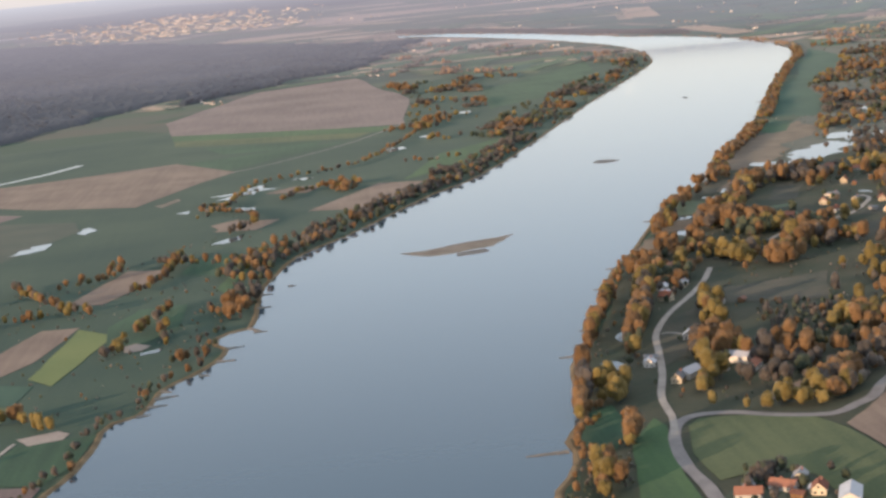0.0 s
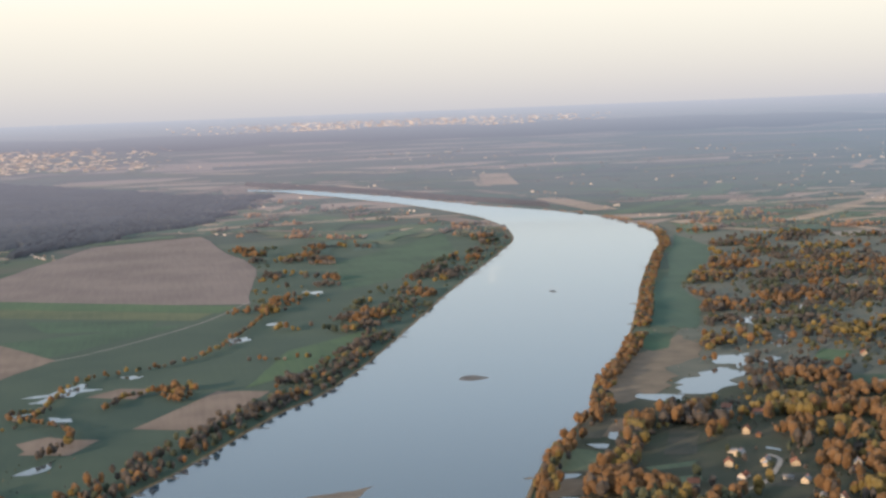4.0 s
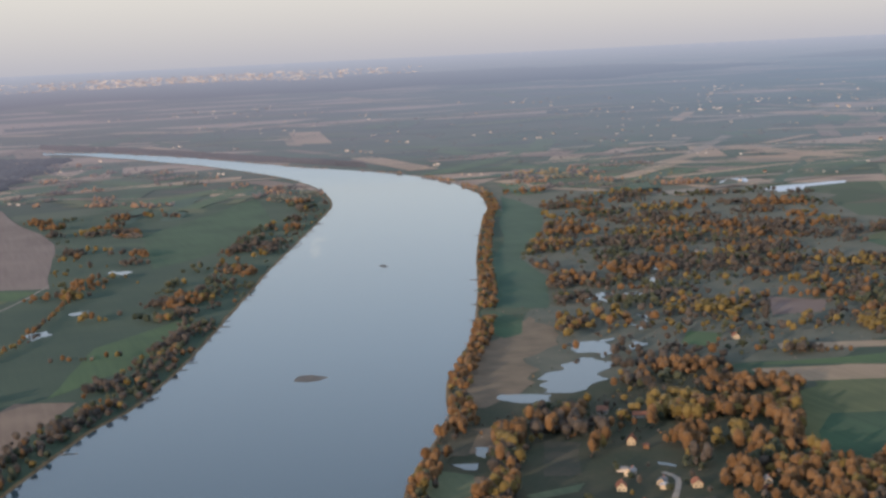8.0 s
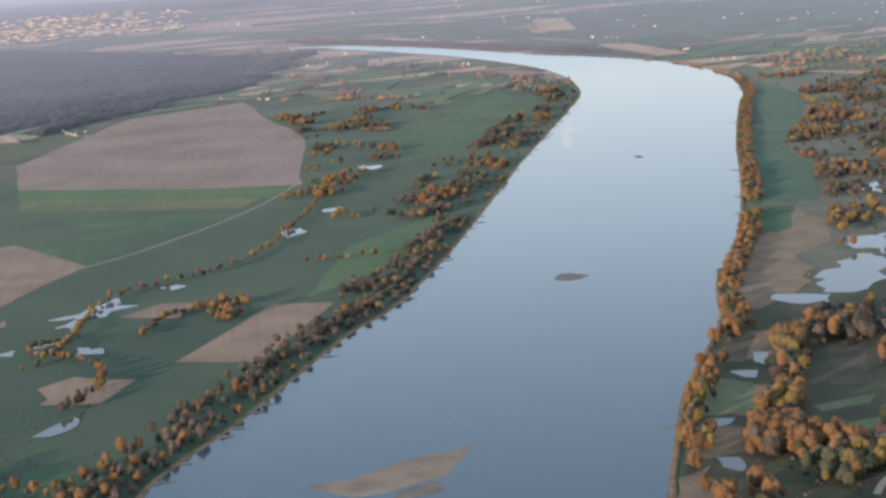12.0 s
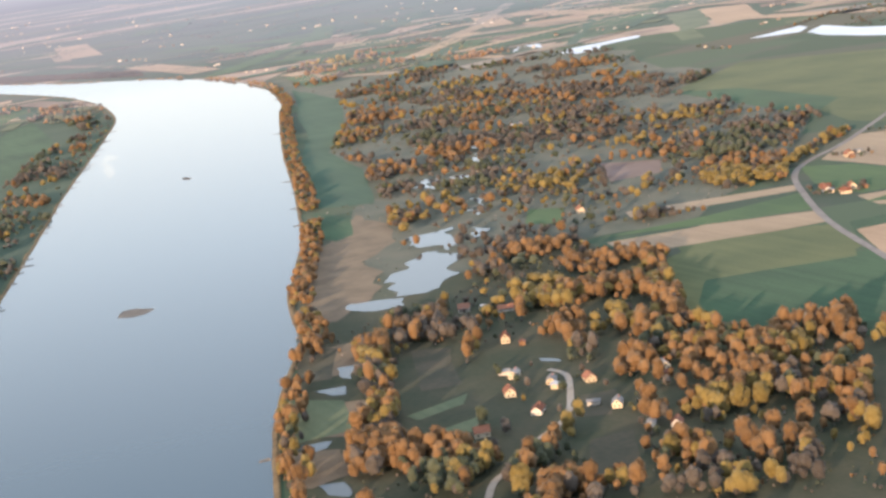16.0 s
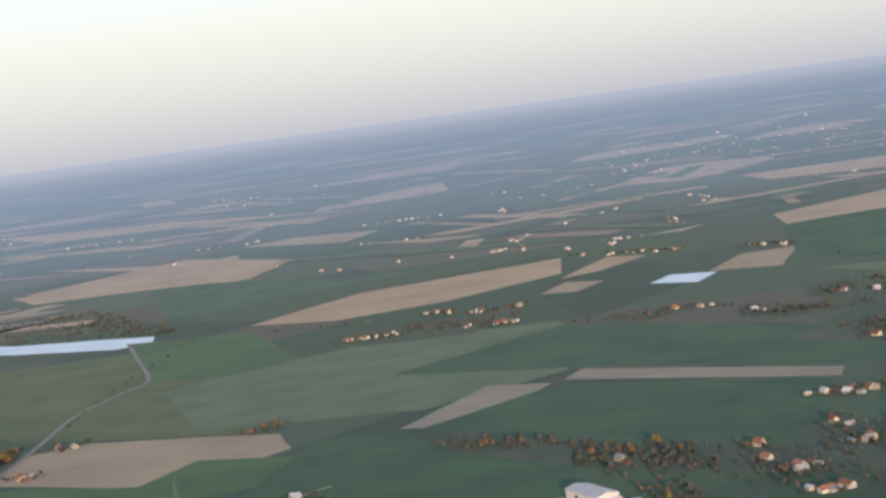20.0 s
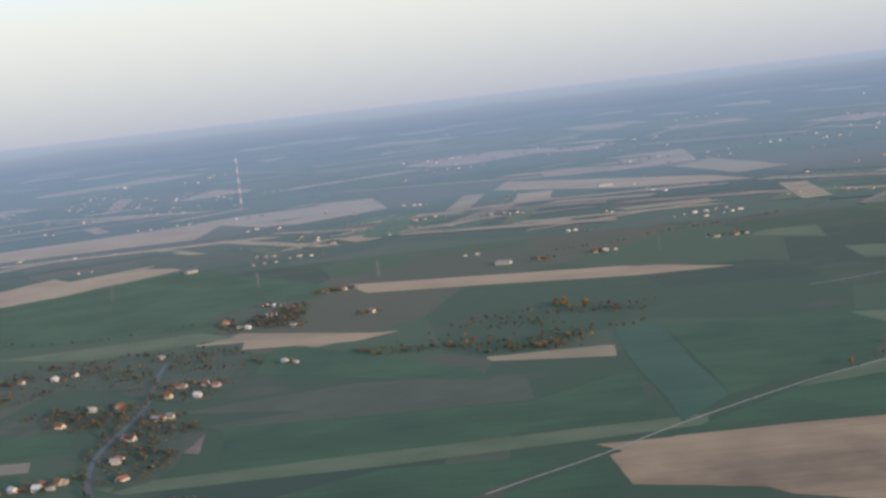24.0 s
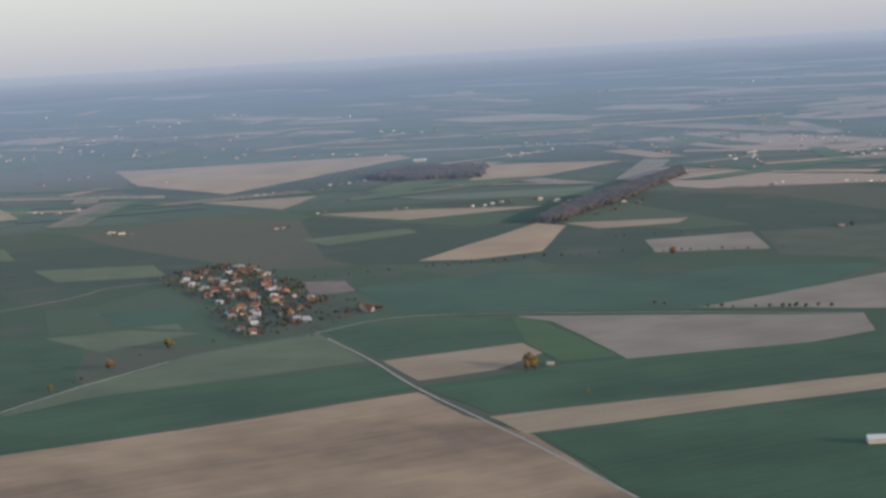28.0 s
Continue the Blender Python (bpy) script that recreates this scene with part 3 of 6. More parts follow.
field("tan", (1503, 1103), (1594, 1122), (1587, 1067), (1508, 1060))
field("greytan", (876, 847), (1016, 863), (1017, 810), (891, 782))
field("greytan", (1033, 806), (1073, 813), (1056, 596), (1023, 587))
field("tan", (1611, 950), (1748, 972), (1793, 919), (1619, 867))
field("peach", (2207, 1118), (2471, 1037), (2327, 945), (2028, 1023))
field("peach", (1863, 2345), (2296, 2371), (2120, 1956), (1867, 1841), (1804, 2060))
field("tan", (2444, 2361), (2575, 2327), (2578, 2109), (2363, 2031))
field("tan", (2309, 1951), (2281, 1631), (2220, 1741))
field("peach", (3634, 4478), (3585, 3644), (3270, 2670), (3326, 3059), (3193, 3767))
field("dark", (1067, 994), (1290, 951), (1250, 712), (1179, 608), (1068, 571), (1080, 817))
field("dark", (872, 829), (1017, 801), (1018, 589), (844, 538), (867, 776))
field("dark", (705, 842), (844, 895), (868, 836), (763, 706), (719, 628))
field("peach", (2206, 1117), (2558, 867), (2388, 811), (2025, 1016))
field("peach", (3139, 1576), (3521, 977), (3009, 934), (2928, 1414))
field("tan", (1530, 596), (1600, 562), (1499, 406), (1453, 463))
field("peach", (1944, 497), (1839, 167), (1732, 97), (1854, 468))
field("tan", (1293, 300), (1297, 198), (1244, 198), (1278, 295))
field("meadow", (962, 527), (984, 351), (1005, 151), (974, 153), (945, 346), (935, 501))
field("moor", (768, 452), (835, 399), (838, 298), (758, 356))
field("soil", (1051, 506), (1109, 511), (1103, 487), (1030, 475))
field("moor", (1125, 492), (1194, 266), (1105, 260), (1100, 474))
field("dark", (1111, 476), (1096, 261), (1181, 188), (1013, 183), (984, 351), (971, 449))
field("dark", (859, 442), (937, 345), (931, 236), (849, 290), (840, 394))
field("dark", (852, 272), (907, 217), (803, 205), (806, 270))
field("tan", (810, 270), (816, 200), (792, 201), (785, 266))
field("dark", (1654, 852), (2041, 1047), (2370, 784), (1915, 496), (1680, 573), (1642, 725))
field("meadow", (1581, 818), (1634, 612), (1573, 562), (1511, 686))
field("peach", (1899, 485), (1819, 136), (1736, 56), (1737, 147), (1839, 464))
field("ploughed", (951, 174), (955, 92), (952, 5), (927, -31), (765, 18), (848, 204), (918, 214))
field("dark", (958, 171), (1059, 86), (1055, 32), (1052, -21), (955, 4), (959, 92))
field("meadow", (1061, 90), (1127, 25), (1172, -52), (1058, -22), (1059, 31))
field("teal", (1372, 196), (1394, 161), (1057, 132), (981, 171))
field("dark", (1372, 153), (1352, -38), (1159, 19), (1056, 131))
field("meadow", (1447, -58), (1432, -118), (1300, -98), (1362, -59))
field("tan", (1301, 301), (1301, 201), (1245, 199), (1279, 296))
field("peach", (3535, 392), (3819, 376), (3262, -55), (3029, -118), (3149, 110))
field("tan", (2674, 154), (2684, -2), (2613, -4), (2617, 133))
field("tan", (3728, -7), (3892, -114), (3328, -224), (3248, -111))
field("meadow", (2074, -18), (2071, -82), (1925, -72), (2029, 9))
field("moor", (1185, 532), (1239, 401), (1205, 270), (1103, 262), (1144, 421))
field("dark", (1503, 509), (1252, 306), (1195, 291), (1321, 495))
field("peach", (1549, 599), (1525, 470), (1502, 392), (1463, 429), (1485, 553))
field("ploughed", (949, 221), (948, 104), (957, -154), (881, -149), (814, -159), (674, -141), (723, 16), (801, 128))
field("dark", (1058, 86), (1085, 17), (1062, -166), (964, -157), (958, -29), (954, 103))
field("meadow", (1079, 62), (1187, -69), (1211, -179), (1075, -167), (1082, 14))
field("teal", (1449, -60), (1440, -134), (1331, -123), (1349, -56))
field("meadow", (1343, 5), (1334, -62), (1276, -107), (1245, -19))
field("dark", (1236, -188), (1175, -328), (1065, -288), (1079, -177))
field("tan", (1068, -175), (1064, -283), (1020, -276), (988, -224), (989, -168))
field("green", (1174, -330), (1133, -336), (976, -311), (986, -270), (1067, -287))
field("greytan", (1172, -331), (997, -535), (937, -496), (931, -438), (964, -310), (1127, -342))
field("dark", (971, -162), (975, -268), (916, -487), (828, -413), (875, -165))
field("tan", (868, -161), (821, -408), (785, -400), (818, -157))
field("dark", (812, -161), (778, -372), (707, -403), (591, -257), (674, -141), (731, -153))
field("peach", (1550, -414), (1764, -665), (1707, -673), (1517, -541), (1512, -460))
field("greytan", (1514, -663), (1485, -780), (1353, -710), (1417, -616))
field("tan", (2128, -510), (2051, -651), (1937, -774), (1940, -569))
field("tan", (2479, -446), (2405, -616), (2236, -502))
field("peach", (3438, -534), (3224, -1096), (3106, -1071), (2592, -526), (2963, -466))
field("peach", (2436, -894), (2739, -1074), (2553, -1256), (2393, -1009))
field("greytan", (1109, -454), (1130, -596), (1148, -682), (1005, -562))
field("moor", (1478, -786), (1431, -919), (1223, -744), (1313, -691))
field("soil", (1493, -268), (1472, -303), (1401, -286), (1399, -242))
field("teal", (1417, -293), (1410, -447), (1277, -522), (1281, -616), (1194, -720), (1130, -596), (1102, -450), (1254, -264))
field("meadow", (1812, -72), (1750, -187), (1641, -177), (1694, -73))
field("meadow", (1844, -389), (1846, -529), (1793, -521), (1760, -393))
field("tan", (1734, -687), (1660, -815), (1621, -774), (1648, -684))
field("meadow", (2262, -689), (2142, -961), (2022, -892), (2169, -704))
field("olive", (470, 919), (533, 941), (440, 777), (404, 790))
field("tan", (481, 993), (549, 970), (525, 927), (471, 959))
field("heath", (-238, 2129), (-122, 2663), (57, 2795), (116, 2125), (81, 1697), (-59, 1759), (-212, 1883))
field("brown", (-37, 1005), (24, 1135), (62, 1119), (9, 982))
field("brown", (-107, 945), (-90, 988), (-58, 977), (-75, 932))
field("brown", (-74, 1145), (-49, 1176), (-23, 1166), (-37, 1123))
field("green", (-212, 1883), (69, 1682), (45, 1632), (-202, 1795))
field("olive", (-202, 1795), (40, 1634), (17, 1576), (-193, 1706))
field("dark", (-156, 1650), (-19, 1593), (-29, 1521), (-128, 1549))
field("dark", (224, 2132), (457, 2583), (402, 2176), (286, 1895), (194, 1781))
field("green", (92, 1320), (178, 1427), (174, 1367), (107, 1218), (46, 1140))
field("dark", (-170, 1489), (11, 1554), (-29, 1488), (-153, 1322))
field("reed", (281, 998), (329, 1113), (384, 1169), (443, 1243), (379, 1146), (313, 1016), (278, 973))
field("dark", (411, 1306), (423, 1262), (383, 1187), (375, 1220))
field("teal", (573, 1743), (525, 1477), (458, 1299), (422, 1328), (493, 1553))
field("dark", (460, 860), (513, 842), (536, 829), (463, 743), (407, 771), (431, 824))
field("olive", (498, 943), (574, 908), (571, 871), (536, 829), (460, 860))
field("tan", (495, 976), (590, 940), (580, 911), (490, 943))
field("rough", (293, 876), (307, 866), (284, 801), (267, 808))
field("meadow", (246, 780), (280, 787), (271, 774), (247, 770))
field("rough", (312, 742), (327, 737), (307, 709), (293, 719))
field("rough", (284, 689), (303, 687), (276, 636), (259, 645))
field("reed", (211, 837), (245, 822), (225, 764), (198, 795))
field("reed", (256, 924), (286, 918), (256, 863), (234, 876))
field("reed", (187, 776), (209, 762), (192, 733), (177, 744))
field("yards", (1479, 786), (1496, 693), (1537, 612), (1529, 547), (1365, 508), (1242, 506), (1226, 534), (1276, 575), (1338, 643), (1387, 751))
field("yards", (988, 539), (1123, 568), (1234, 564), (1181, 541), (1125, 492), (1084, 486), (964, 490), (944, 507))
field("yards", (875, 555), (907, 545), (879, 494), (782, 465), (770, 550), (781, 663), (829, 690), (840, 624), (836, 547))
field("yards", (1174, 690), (1234, 669), (1262, 572), (1185, 555), (1141, 600))
field("yards", (1748, 619), (1861, 596), (1829, 537), (1629, 509), (1597, 573))
field("yards", (906, 495), (913, 452), (878, 442), (871, 485))
field("yards", (1636, -155), (1700, -280), (1428, -258), (1289, -268), (1223, -183), (1215, -121), (1317, -119), (1412, -162))
field("yards", (1226, 1170), (1313, 1171), (1434, 1087), (1354, 1032), (1259, 1039), (1215, 1133))
field("yards", (1746, 638), (1845, 595), (1782, 520), (1604, 504), (1634, 584))
field("yards", (2824, 983), (3165, 791), (2831, 643), (2401, 633), (2323, 811))
field("yards", (1280, 945), (1358, 867), (1366, 842), (1259, 875))
field("yards", (1293, 781), (1360, 713), (1346, 663), (1297, 690), (1272, 751))
field("yards", (842, 801), (853, 756), (836, 605), (780, 578), (789, 666), (805, 746))
field("reed", (428, 1270), (429, 1205), (404, 1141), (377, 1112), (348, 1091), (330, 1121), (356, 1178), (384, 1189))
field("reed", (341, 1150), (366, 1181), (360, 1062), (326, 1002), (291, 970), (276, 979), (291, 1025))
field("dark", (413, 1315), (421, 1259), (397, 1197), (380, 1187), (377, 1213))
field("teal", (774, 2320), (751, 2080), (637, 1784), (490, 1508), (560, 1709))
field("soil", (634, 1250), (664, 1208), (633, 1162), (594, 1170))
field("green", (508, 1141), (525, 1119), (495, 1073), (482, 1099))
field("meadow", (217, 850), (236, 827), (223, 782), (197, 785))
field("rough", (256, 934), (269, 916), (245, 864), (230, 875))
field("reed", (186, 769), (207, 758), (199, 729), (181, 727), (173, 733))
field("rough", (293, 870), (310, 864), (283, 810), (272, 820))
clearing((428, 1270), (429, 1205), (404, 1141), (377, 1112), (348, 1091), (330, 1121), (356, 1178), (384, 1189))
clearing((341, 1150), (366, 1181), (360, 1062), (326, 1002), (291, 970), (276, 979), (291, 1025))
pond("water", (309, 1002), (341, 986), (334, 966), (304, 983))
pond("water", (347, 1027), (366, 1052), (383, 1073), (401, 1086), (411, 1078), (411, 1051), (386, 1017), (364, 988), (352, 984), (339, 993))
pond("water", (413, 1145), (427, 1142), (442, 1142), (437, 1104), (417, 1073), (416, 1100), (404, 1105))
pond("water", (454, 1128), (459, 1112), (449, 1095), (442, 1095))
pond("water", (255, 880), (262, 877), (252, 856), (250, 861))
pond("water", (230, 851), (245, 846), (239, 835), (233, 839))
pond("water", (231, 806), (241, 802), (232, 783), (228, 791))
pond("water", (194, 780), (209, 774), (204, 767), (196, 767))
pond("water", (184, 727), (196, 722), (188, 707), (183, 714))
pond("water", (528, 1355), (532, 1345), (514, 1303), (506, 1304))
pond("water", (505, 1230), (512, 1220), (502, 1203), (479, 1165), (481, 1174), (499, 1202))
pond("water", (590, 1416), (608, 1409), (589, 1373), (585, 1399))
pond("water", (640, 1488), (644, 1476), (615, 1426), (610, 1426))
pond("water", (541, 1342), (559, 1335), (564, 1321), (544, 1299), (526, 1290), (532, 1321))
pond("water", (330, 807), (334, 797), (331, 793), (327, 801))
pond("water", (-111, 1154), (-82, 1211), (-71, 1194), (-95, 1159))
pond("water", (-3575, 11606), (-3767, 13529), (-2431, 9560), (-2254, 8414), (-2967, 9916))
pond("water", (-851, 3594), (-708, 3647), (-694, 3447), (-808, 3505))
pond("water", (-145, 1074), (-132, 1081), (-134, 1066))
pond("water", (43, 1411), (63, 1430), (64, 1410), (48, 1394))
pond("water", (-109, 1135), (-94, 1184), (-76, 1192), (-64, 1178), (-85, 1153), (-103, 1128))
pond("water", (-93, 1061), (-78, 1061), (-80, 1046), (-92, 1051))
pond("water", (43, 1387), (61, 1417), (65, 1409), (47, 1374))
pond("water", (87, 1518), (103, 1522), (101, 1498), (89, 1501))
pond("water", (151, 1803), (170, 1778), (164, 1752), (151, 1773))
pond("water", (-51, 1233), (-37, 1240), (-29, 1229), (-43, 1219))
road("dirt", (698, 608), (696, 591), (681, 566), (664, 523))
clearing((287, 876), (316, 870), (284, 789), (253, 723), (225, 734), (253, 812))
clearing((166, 690), (180, 745), (200, 800), (225, 855), (250, 900), (268, 890), (248, 830), (222, 775), (200, 735), (186, 690))
clearing((290, 985), (300, 955), (330, 940), (385, 985), (410, 1040), (400, 1060), (340, 1000))
clearing((291, 814), (341, 873), (352, 856), (334, 795), (344, 763), (308, 709), (286, 707), (261, 683), (249, 697), (262, 735), (265, 762))
clearing((314, 752), (334, 734), (276, 636), (246, 659), (289, 703))
clearing((339, 847), (352, 822), (312, 755), (292, 779))
clearing((363, 816), (377, 797), (351, 758), (335, 765))
road("lane", (470, 658), (489, 708), (535, 796), (582, 905), (627, 986), (667, 1047), (706, 1080), (763, 1111), (834, 1159), (928, 1222), (1014, 1256), (1076, 1282), (1201, 1421), (1275, 1505))
road("dirt", (537, 800), (585, 800), (615, 800), (677, 796))
road("dirt", (662, 796), (702, 800), (732, 795))
road("white", (225, 663), (236, 678), (253, 690), (269, 705), (292, 721), (309, 746), (323, 773), (322, 788))
road("asphalt", (769, 461), (840, 481), (923, 515), (988, 537), (1060, 551), (1141, 556), (1234, 564), (1347, 585), (1445, 600))
road("dirt", (855, 281), (875, 263), (924, 216), (978, 173), (1063, 93), (1112, 36), (1172, -52))
road("dirt", (1180, -177), (1072, -170), (963, -158), (812, -151), (674, -141))
road("dirt", (1211, -179), (1228, -272), (1113, -420), (997, -535))
road("dirt", (-151, 1310), (-72, 1390), (21, 1549), (83, 1719))
road("dirt", (1528, 10), (1559, -57), (1603, -110), (1598, -166))
field("brown", (-392, 1223), (-426, 1365), (-400, 1428), (-308, 1446), (-175, 1495), (-107, 1353), (-135, 1288), (-183, 1147), (-270, 1201), (-343, 1276))
field("moor", (-339, 1000), (-333, 1040), (-304, 1134), (-226, 1089), (-215, 1030), (-231, 980), (-252, 907), (-294, 927))
field("soil", (-398, 1247), (-362, 1250), (-283, 1173), (-303, 1126), (-337, 1058), (-352, 1053))
field("dark", (-118, 771), (-112, 813), (-96, 833), (-64, 818), (-80, 766), (-90, 747))
field("green", (-82, 766), (-70, 808), (-76, 760), (-82, 715), (-84, 684), (-92, 707))
field("brown", (-178, 707), (-154, 807), (-124, 794), (-132, 758), (-157, 695))
field("brown", (-208, 542), (-182, 636), (-161, 633), (-173, 557), (-187, 528))
field("lime", (-169, 520), (-161, 628), (-139, 602), (-156, 500))
field("dark", (-145, 624), (-132, 666), (-106, 668), (-105, 602), (-128, 556), (-140, 576))
field("sand", (-166, 1140), (-149, 1178), (-146, 1159), (-159, 1126))
field("teal", (-216, 534), (-165, 504), (-168, 469), (-211, 497))
field("olive", (-223, 508), (-165, 464), (-169, 430), (-211, 458))
field("brown", (-210, 453), (-177, 427), (-176, 409), (-204, 428))
field("dark", (-202, 419), (-176, 405), (-179, 375), (-192, 378))
field("dark", (-159, 375), (-155, 400), (-137, 402), (-123, 405), (-127, 363), (-135, 342), (-163, 350))
field("soil", (-171, 310), (-158, 346), (-135, 340), (-141, 299))
field("gravel", (-156, 412), (-141, 418), (-135, 412), (-137, 403), (-150, 399))
field("brown", (-111, 980), (-92, 998), (-64, 972), (-76, 940), (-99, 943))
field("gravel", (-132, 570), (-125, 574), (-117, 565), (-121, 556), (-129, 555))
pond("water", (-337, 1058), (-320, 1101), (-304, 1106), (-313, 1056))
pond("water", (-252, 933), (-239, 937), (-227, 963), (-227, 981), (-239, 972))
pond("water", (-215, 1024), (-208, 1051), (-203, 1027), (-208, 1006))
pond("water", (-106, 886), (-92, 905), (-82, 922), (-85, 900), (-95, 882))
pond("water", (-105, 1093), (-127, 1083), (-124, 1071))
pond("water", (-113, 1128), (-88, 1191), (-71, 1190), (-98, 1140))
pond("water", (-100, 1070), (-85, 1067), (-87, 1050), (-97, 1051))
pond("water", (-121, 550), (-110, 558), (-111, 548), (-120, 544))
pond("water", (-219, 592), (-224, 600), (-229, 598), (-225, 592))
creek("water", (-427, 1370), (-398, 1416), (-360, 1469), (-320, 1530), (-290, 1600))
road("dirt", (-179, 324), (-174, 344), (-169, 363), (-162, 380), (-156, 405))
field("dark", (64, 350), (75, 359), (76, 326), (65, 301), (59, 304), (53, 318))
field("green", (72, 307), (86, 335), (88, 323), (84, 297), (81, 265), (81, 238), (62, 245))
field("olive", (95, 320), (101, 328), (115, 326), (139, 313), (145, 295), (149, 257), (132, 212), (117, 217), (120, 238), (119, 252), (110, 265), (98, 260), (90, 257), (89, 288))
field("brown", (146, 301), (157, 314), (186, 352), (150, 260))
field("rough", (149, 513), (165, 549), (180, 549), (225, 560), (205, 497), (169, 509))
field("meadow", (235, 748), (269, 753), (266, 739), (232, 731))
field("brown", (130, 347), (149, 362), (148, 354), (130, 338))
field("yards", (98, 257), (109, 263), (118, 249), (117, 228), (110, 220), (84, 229))
field("reed", (142, 650), (162, 708), (179, 718), (169, 667), (144, 610), (129, 588))
field("rough", (113, 452), (121, 485), (137, 502), (153, 521), (140, 480), (118, 420), (105, 406))
pond("water", (82, 422), (85, 426), (91, 424), (93, 417), (88, 410), (83, 412))
pond("water", (106, 491), (108, 491), (102, 461), (100, 462))
road("lane", (84, 228), (85, 252), (84, 273), (85, 293), (88, 311), (93, 325), (101, 332), (114, 330), (127, 321), (140, 315), (148, 315), (157, 322), (166, 330), (175, 345), (190, 364))
road("white", (88, 311), (92, 331), (93, 343), (95, 363), (103, 397), (110, 436), (115, 463), (124, 489), (134, 511), (149, 539), (163, 569), (175, 602))
road("dirt", (118, 464), (122, 465), (126, 459))

# ---- trees


def leaf_cloud(rng, n, h, w, lobes, size, base=0.25):
    """A crown: n bent leaf clumps on uneven lobes. Returns corner places, four a clump."""
    mid, tall = h * (base + 1) / 2, h * (1 - base) / 2
    u = rng.normal(size=(lobes, 3))
    u /= np.linalg.norm(u, axis=1)[:, None]
    c = u * np.array([w * 0.19, w * 0.19, tall * 0.46]) + np.array([0, 0, mid])
    c[0] = (0, 0, mid)
    rad = rng.uniform(0.48, 0.66, lobes) * w * 0.5
    rad[0] = w * 0.36
    k = rng.integers(0, lobes, n)
    d = rng.normal(size=(n, 3))
    d /= np.linalg.norm(d, axis=1)[:, None]
    p = c[k] + d * (rad[k] * rng.uniform(0.7, 1.04, n))[:, None] * np.array([1, 1, 1.3])
    p[:, 2] = np.clip(p[:, 2], h * 0.1, h * 1.05)
    d = (p - np.array([0, 0, mid * 0.8])) / np.array([w, w, h]) + d * 0.25
    d /= np.linalg.norm(d, axis=1)[:, None]
    nrm = d + rng.normal(size=(n, 3)) * 0.16
    nrm /= np.linalg.norm(nrm, axis=1)[:, None]
    a = np.cross(nrm, rng.normal(size=(n, 3)))
    a /= np.linalg.norm(a, axis=1)[:, None]
    b = np.cross(nrm, a)
    s = size * rng.uniform(0.6, 1.3, n)[:, None]
    bend = nrm * s * 0.35
    leaves = np.stack([p - a * s - bend, p - b * s * 0.8, p + a * s - bend, p + b * s * 0.8], 1)
    fine = np.concatenate([lump(c[i], rad[i] * 0.78, rad[i] * 1.0, 8, 5, rng) for i in range(lobes)])
    plain = lump(np.array([0, 0, mid]), w * 0.40, tall * 0.86, 7, 4, rng)
    return leaves, fine, plain


def lump(c, r, rz, n, m, rng):
    """An uneven rounded body of leaves inside a lobe, as loose quads."""
    k = 1 + rng.normal(size=(m + 1, n)) * 0.10
    v = np.pi * np.arange(m + 1) / m
    u = 2 * np.pi * np.arange(n) / n
    g = np.stack([np.sin(v)[:, None] * np.cos(u) * r * k, np.sin(v)[:, None] * np.sin(u) * r * k, np.cos(v)[:, None] * np.ones(n) * rz * k], 2) + c
    h = np.roll(g, -1, axis=1)
    return np.stack([g[:-1], g[1:], h[1:], h[:-1]], 2).reshape(-1, 4, 3)


def quads_mesh(name, q, material, tones):
    n = len(q)
    me = bpy.data.meshes.new(name)
    me.vertices.add(4 * n)
    me.loops.add(4 * n)
    me.polygons.add(n)
    me.vertices.foreach_set("co", q.reshape(-1).astype(np.float32))
    me.loops.foreach_set("vertex_index", np.arange(4 * n, dtype=np.int32))
    me.polygons.foreach_set("loop_start", np.arange(0, 4 * n, 4, dtype=np.int32))
    me.polygons.foreach_set("loop_total", np.full(n, 4, dtype=np.int32))
    me.materials.append(material)
    me.attributes.new("tone", "FLOAT", "FACE").data.foreach_set("value", np.asarray(tones, dtype=np.float32))
    me.update()
    me.validate()
    return me


def limb(bm, a, b, ra, rb, sides=6):
    a, b = Vector(a), Vector(b)
    t = (b - a).to_track_quat("Z", "Y")
    rings = []
    for p, r in ((a, ra), (b, rb)):
        rings.append([bm.verts.new(p + t @ Vector((r * math.cos(2 * math.pi * k / sides), r * math.sin(2 * math.pi * k / sides), 0))) for k in range(sides)])
    for k in range(sides):
        bm.faces.new((rings[0][k], rings[0][(k + 1) % sides], rings[1][(k + 1) % sides], rings[1][k]))
    bm.faces.new(rings[1])


def leaf_mat(name, c1, c2, obj=False):
    # the sheen on the crowns imitates haze too
    m = mat(name, c1, c2, 0.4, sheen=0.22, fine=3.0, tone=True)
    n, l = m.node_tree.nodes, m.node_tree.links
    out = next(x for x in n if x.type == "OUTPUT_MATERIAL")
    tr = n.new("ShaderNodeBsdfTranslucent")
    ramp = next(x for x in n if x.type == "VALTORGB")
    l.new(ramp.outputs[0], tr.inputs[0])
    mix = n.new("ShaderNodeMixShader")
    mix.inputs[0].default_value = 0.42
    l.new(n["Principled BSDF"].outputs[0], mix.inputs[1])
    l.new(tr.outputs[0], mix.inputs[2])
    l.new(mix.outputs[0], out.inputs[0])
    return m


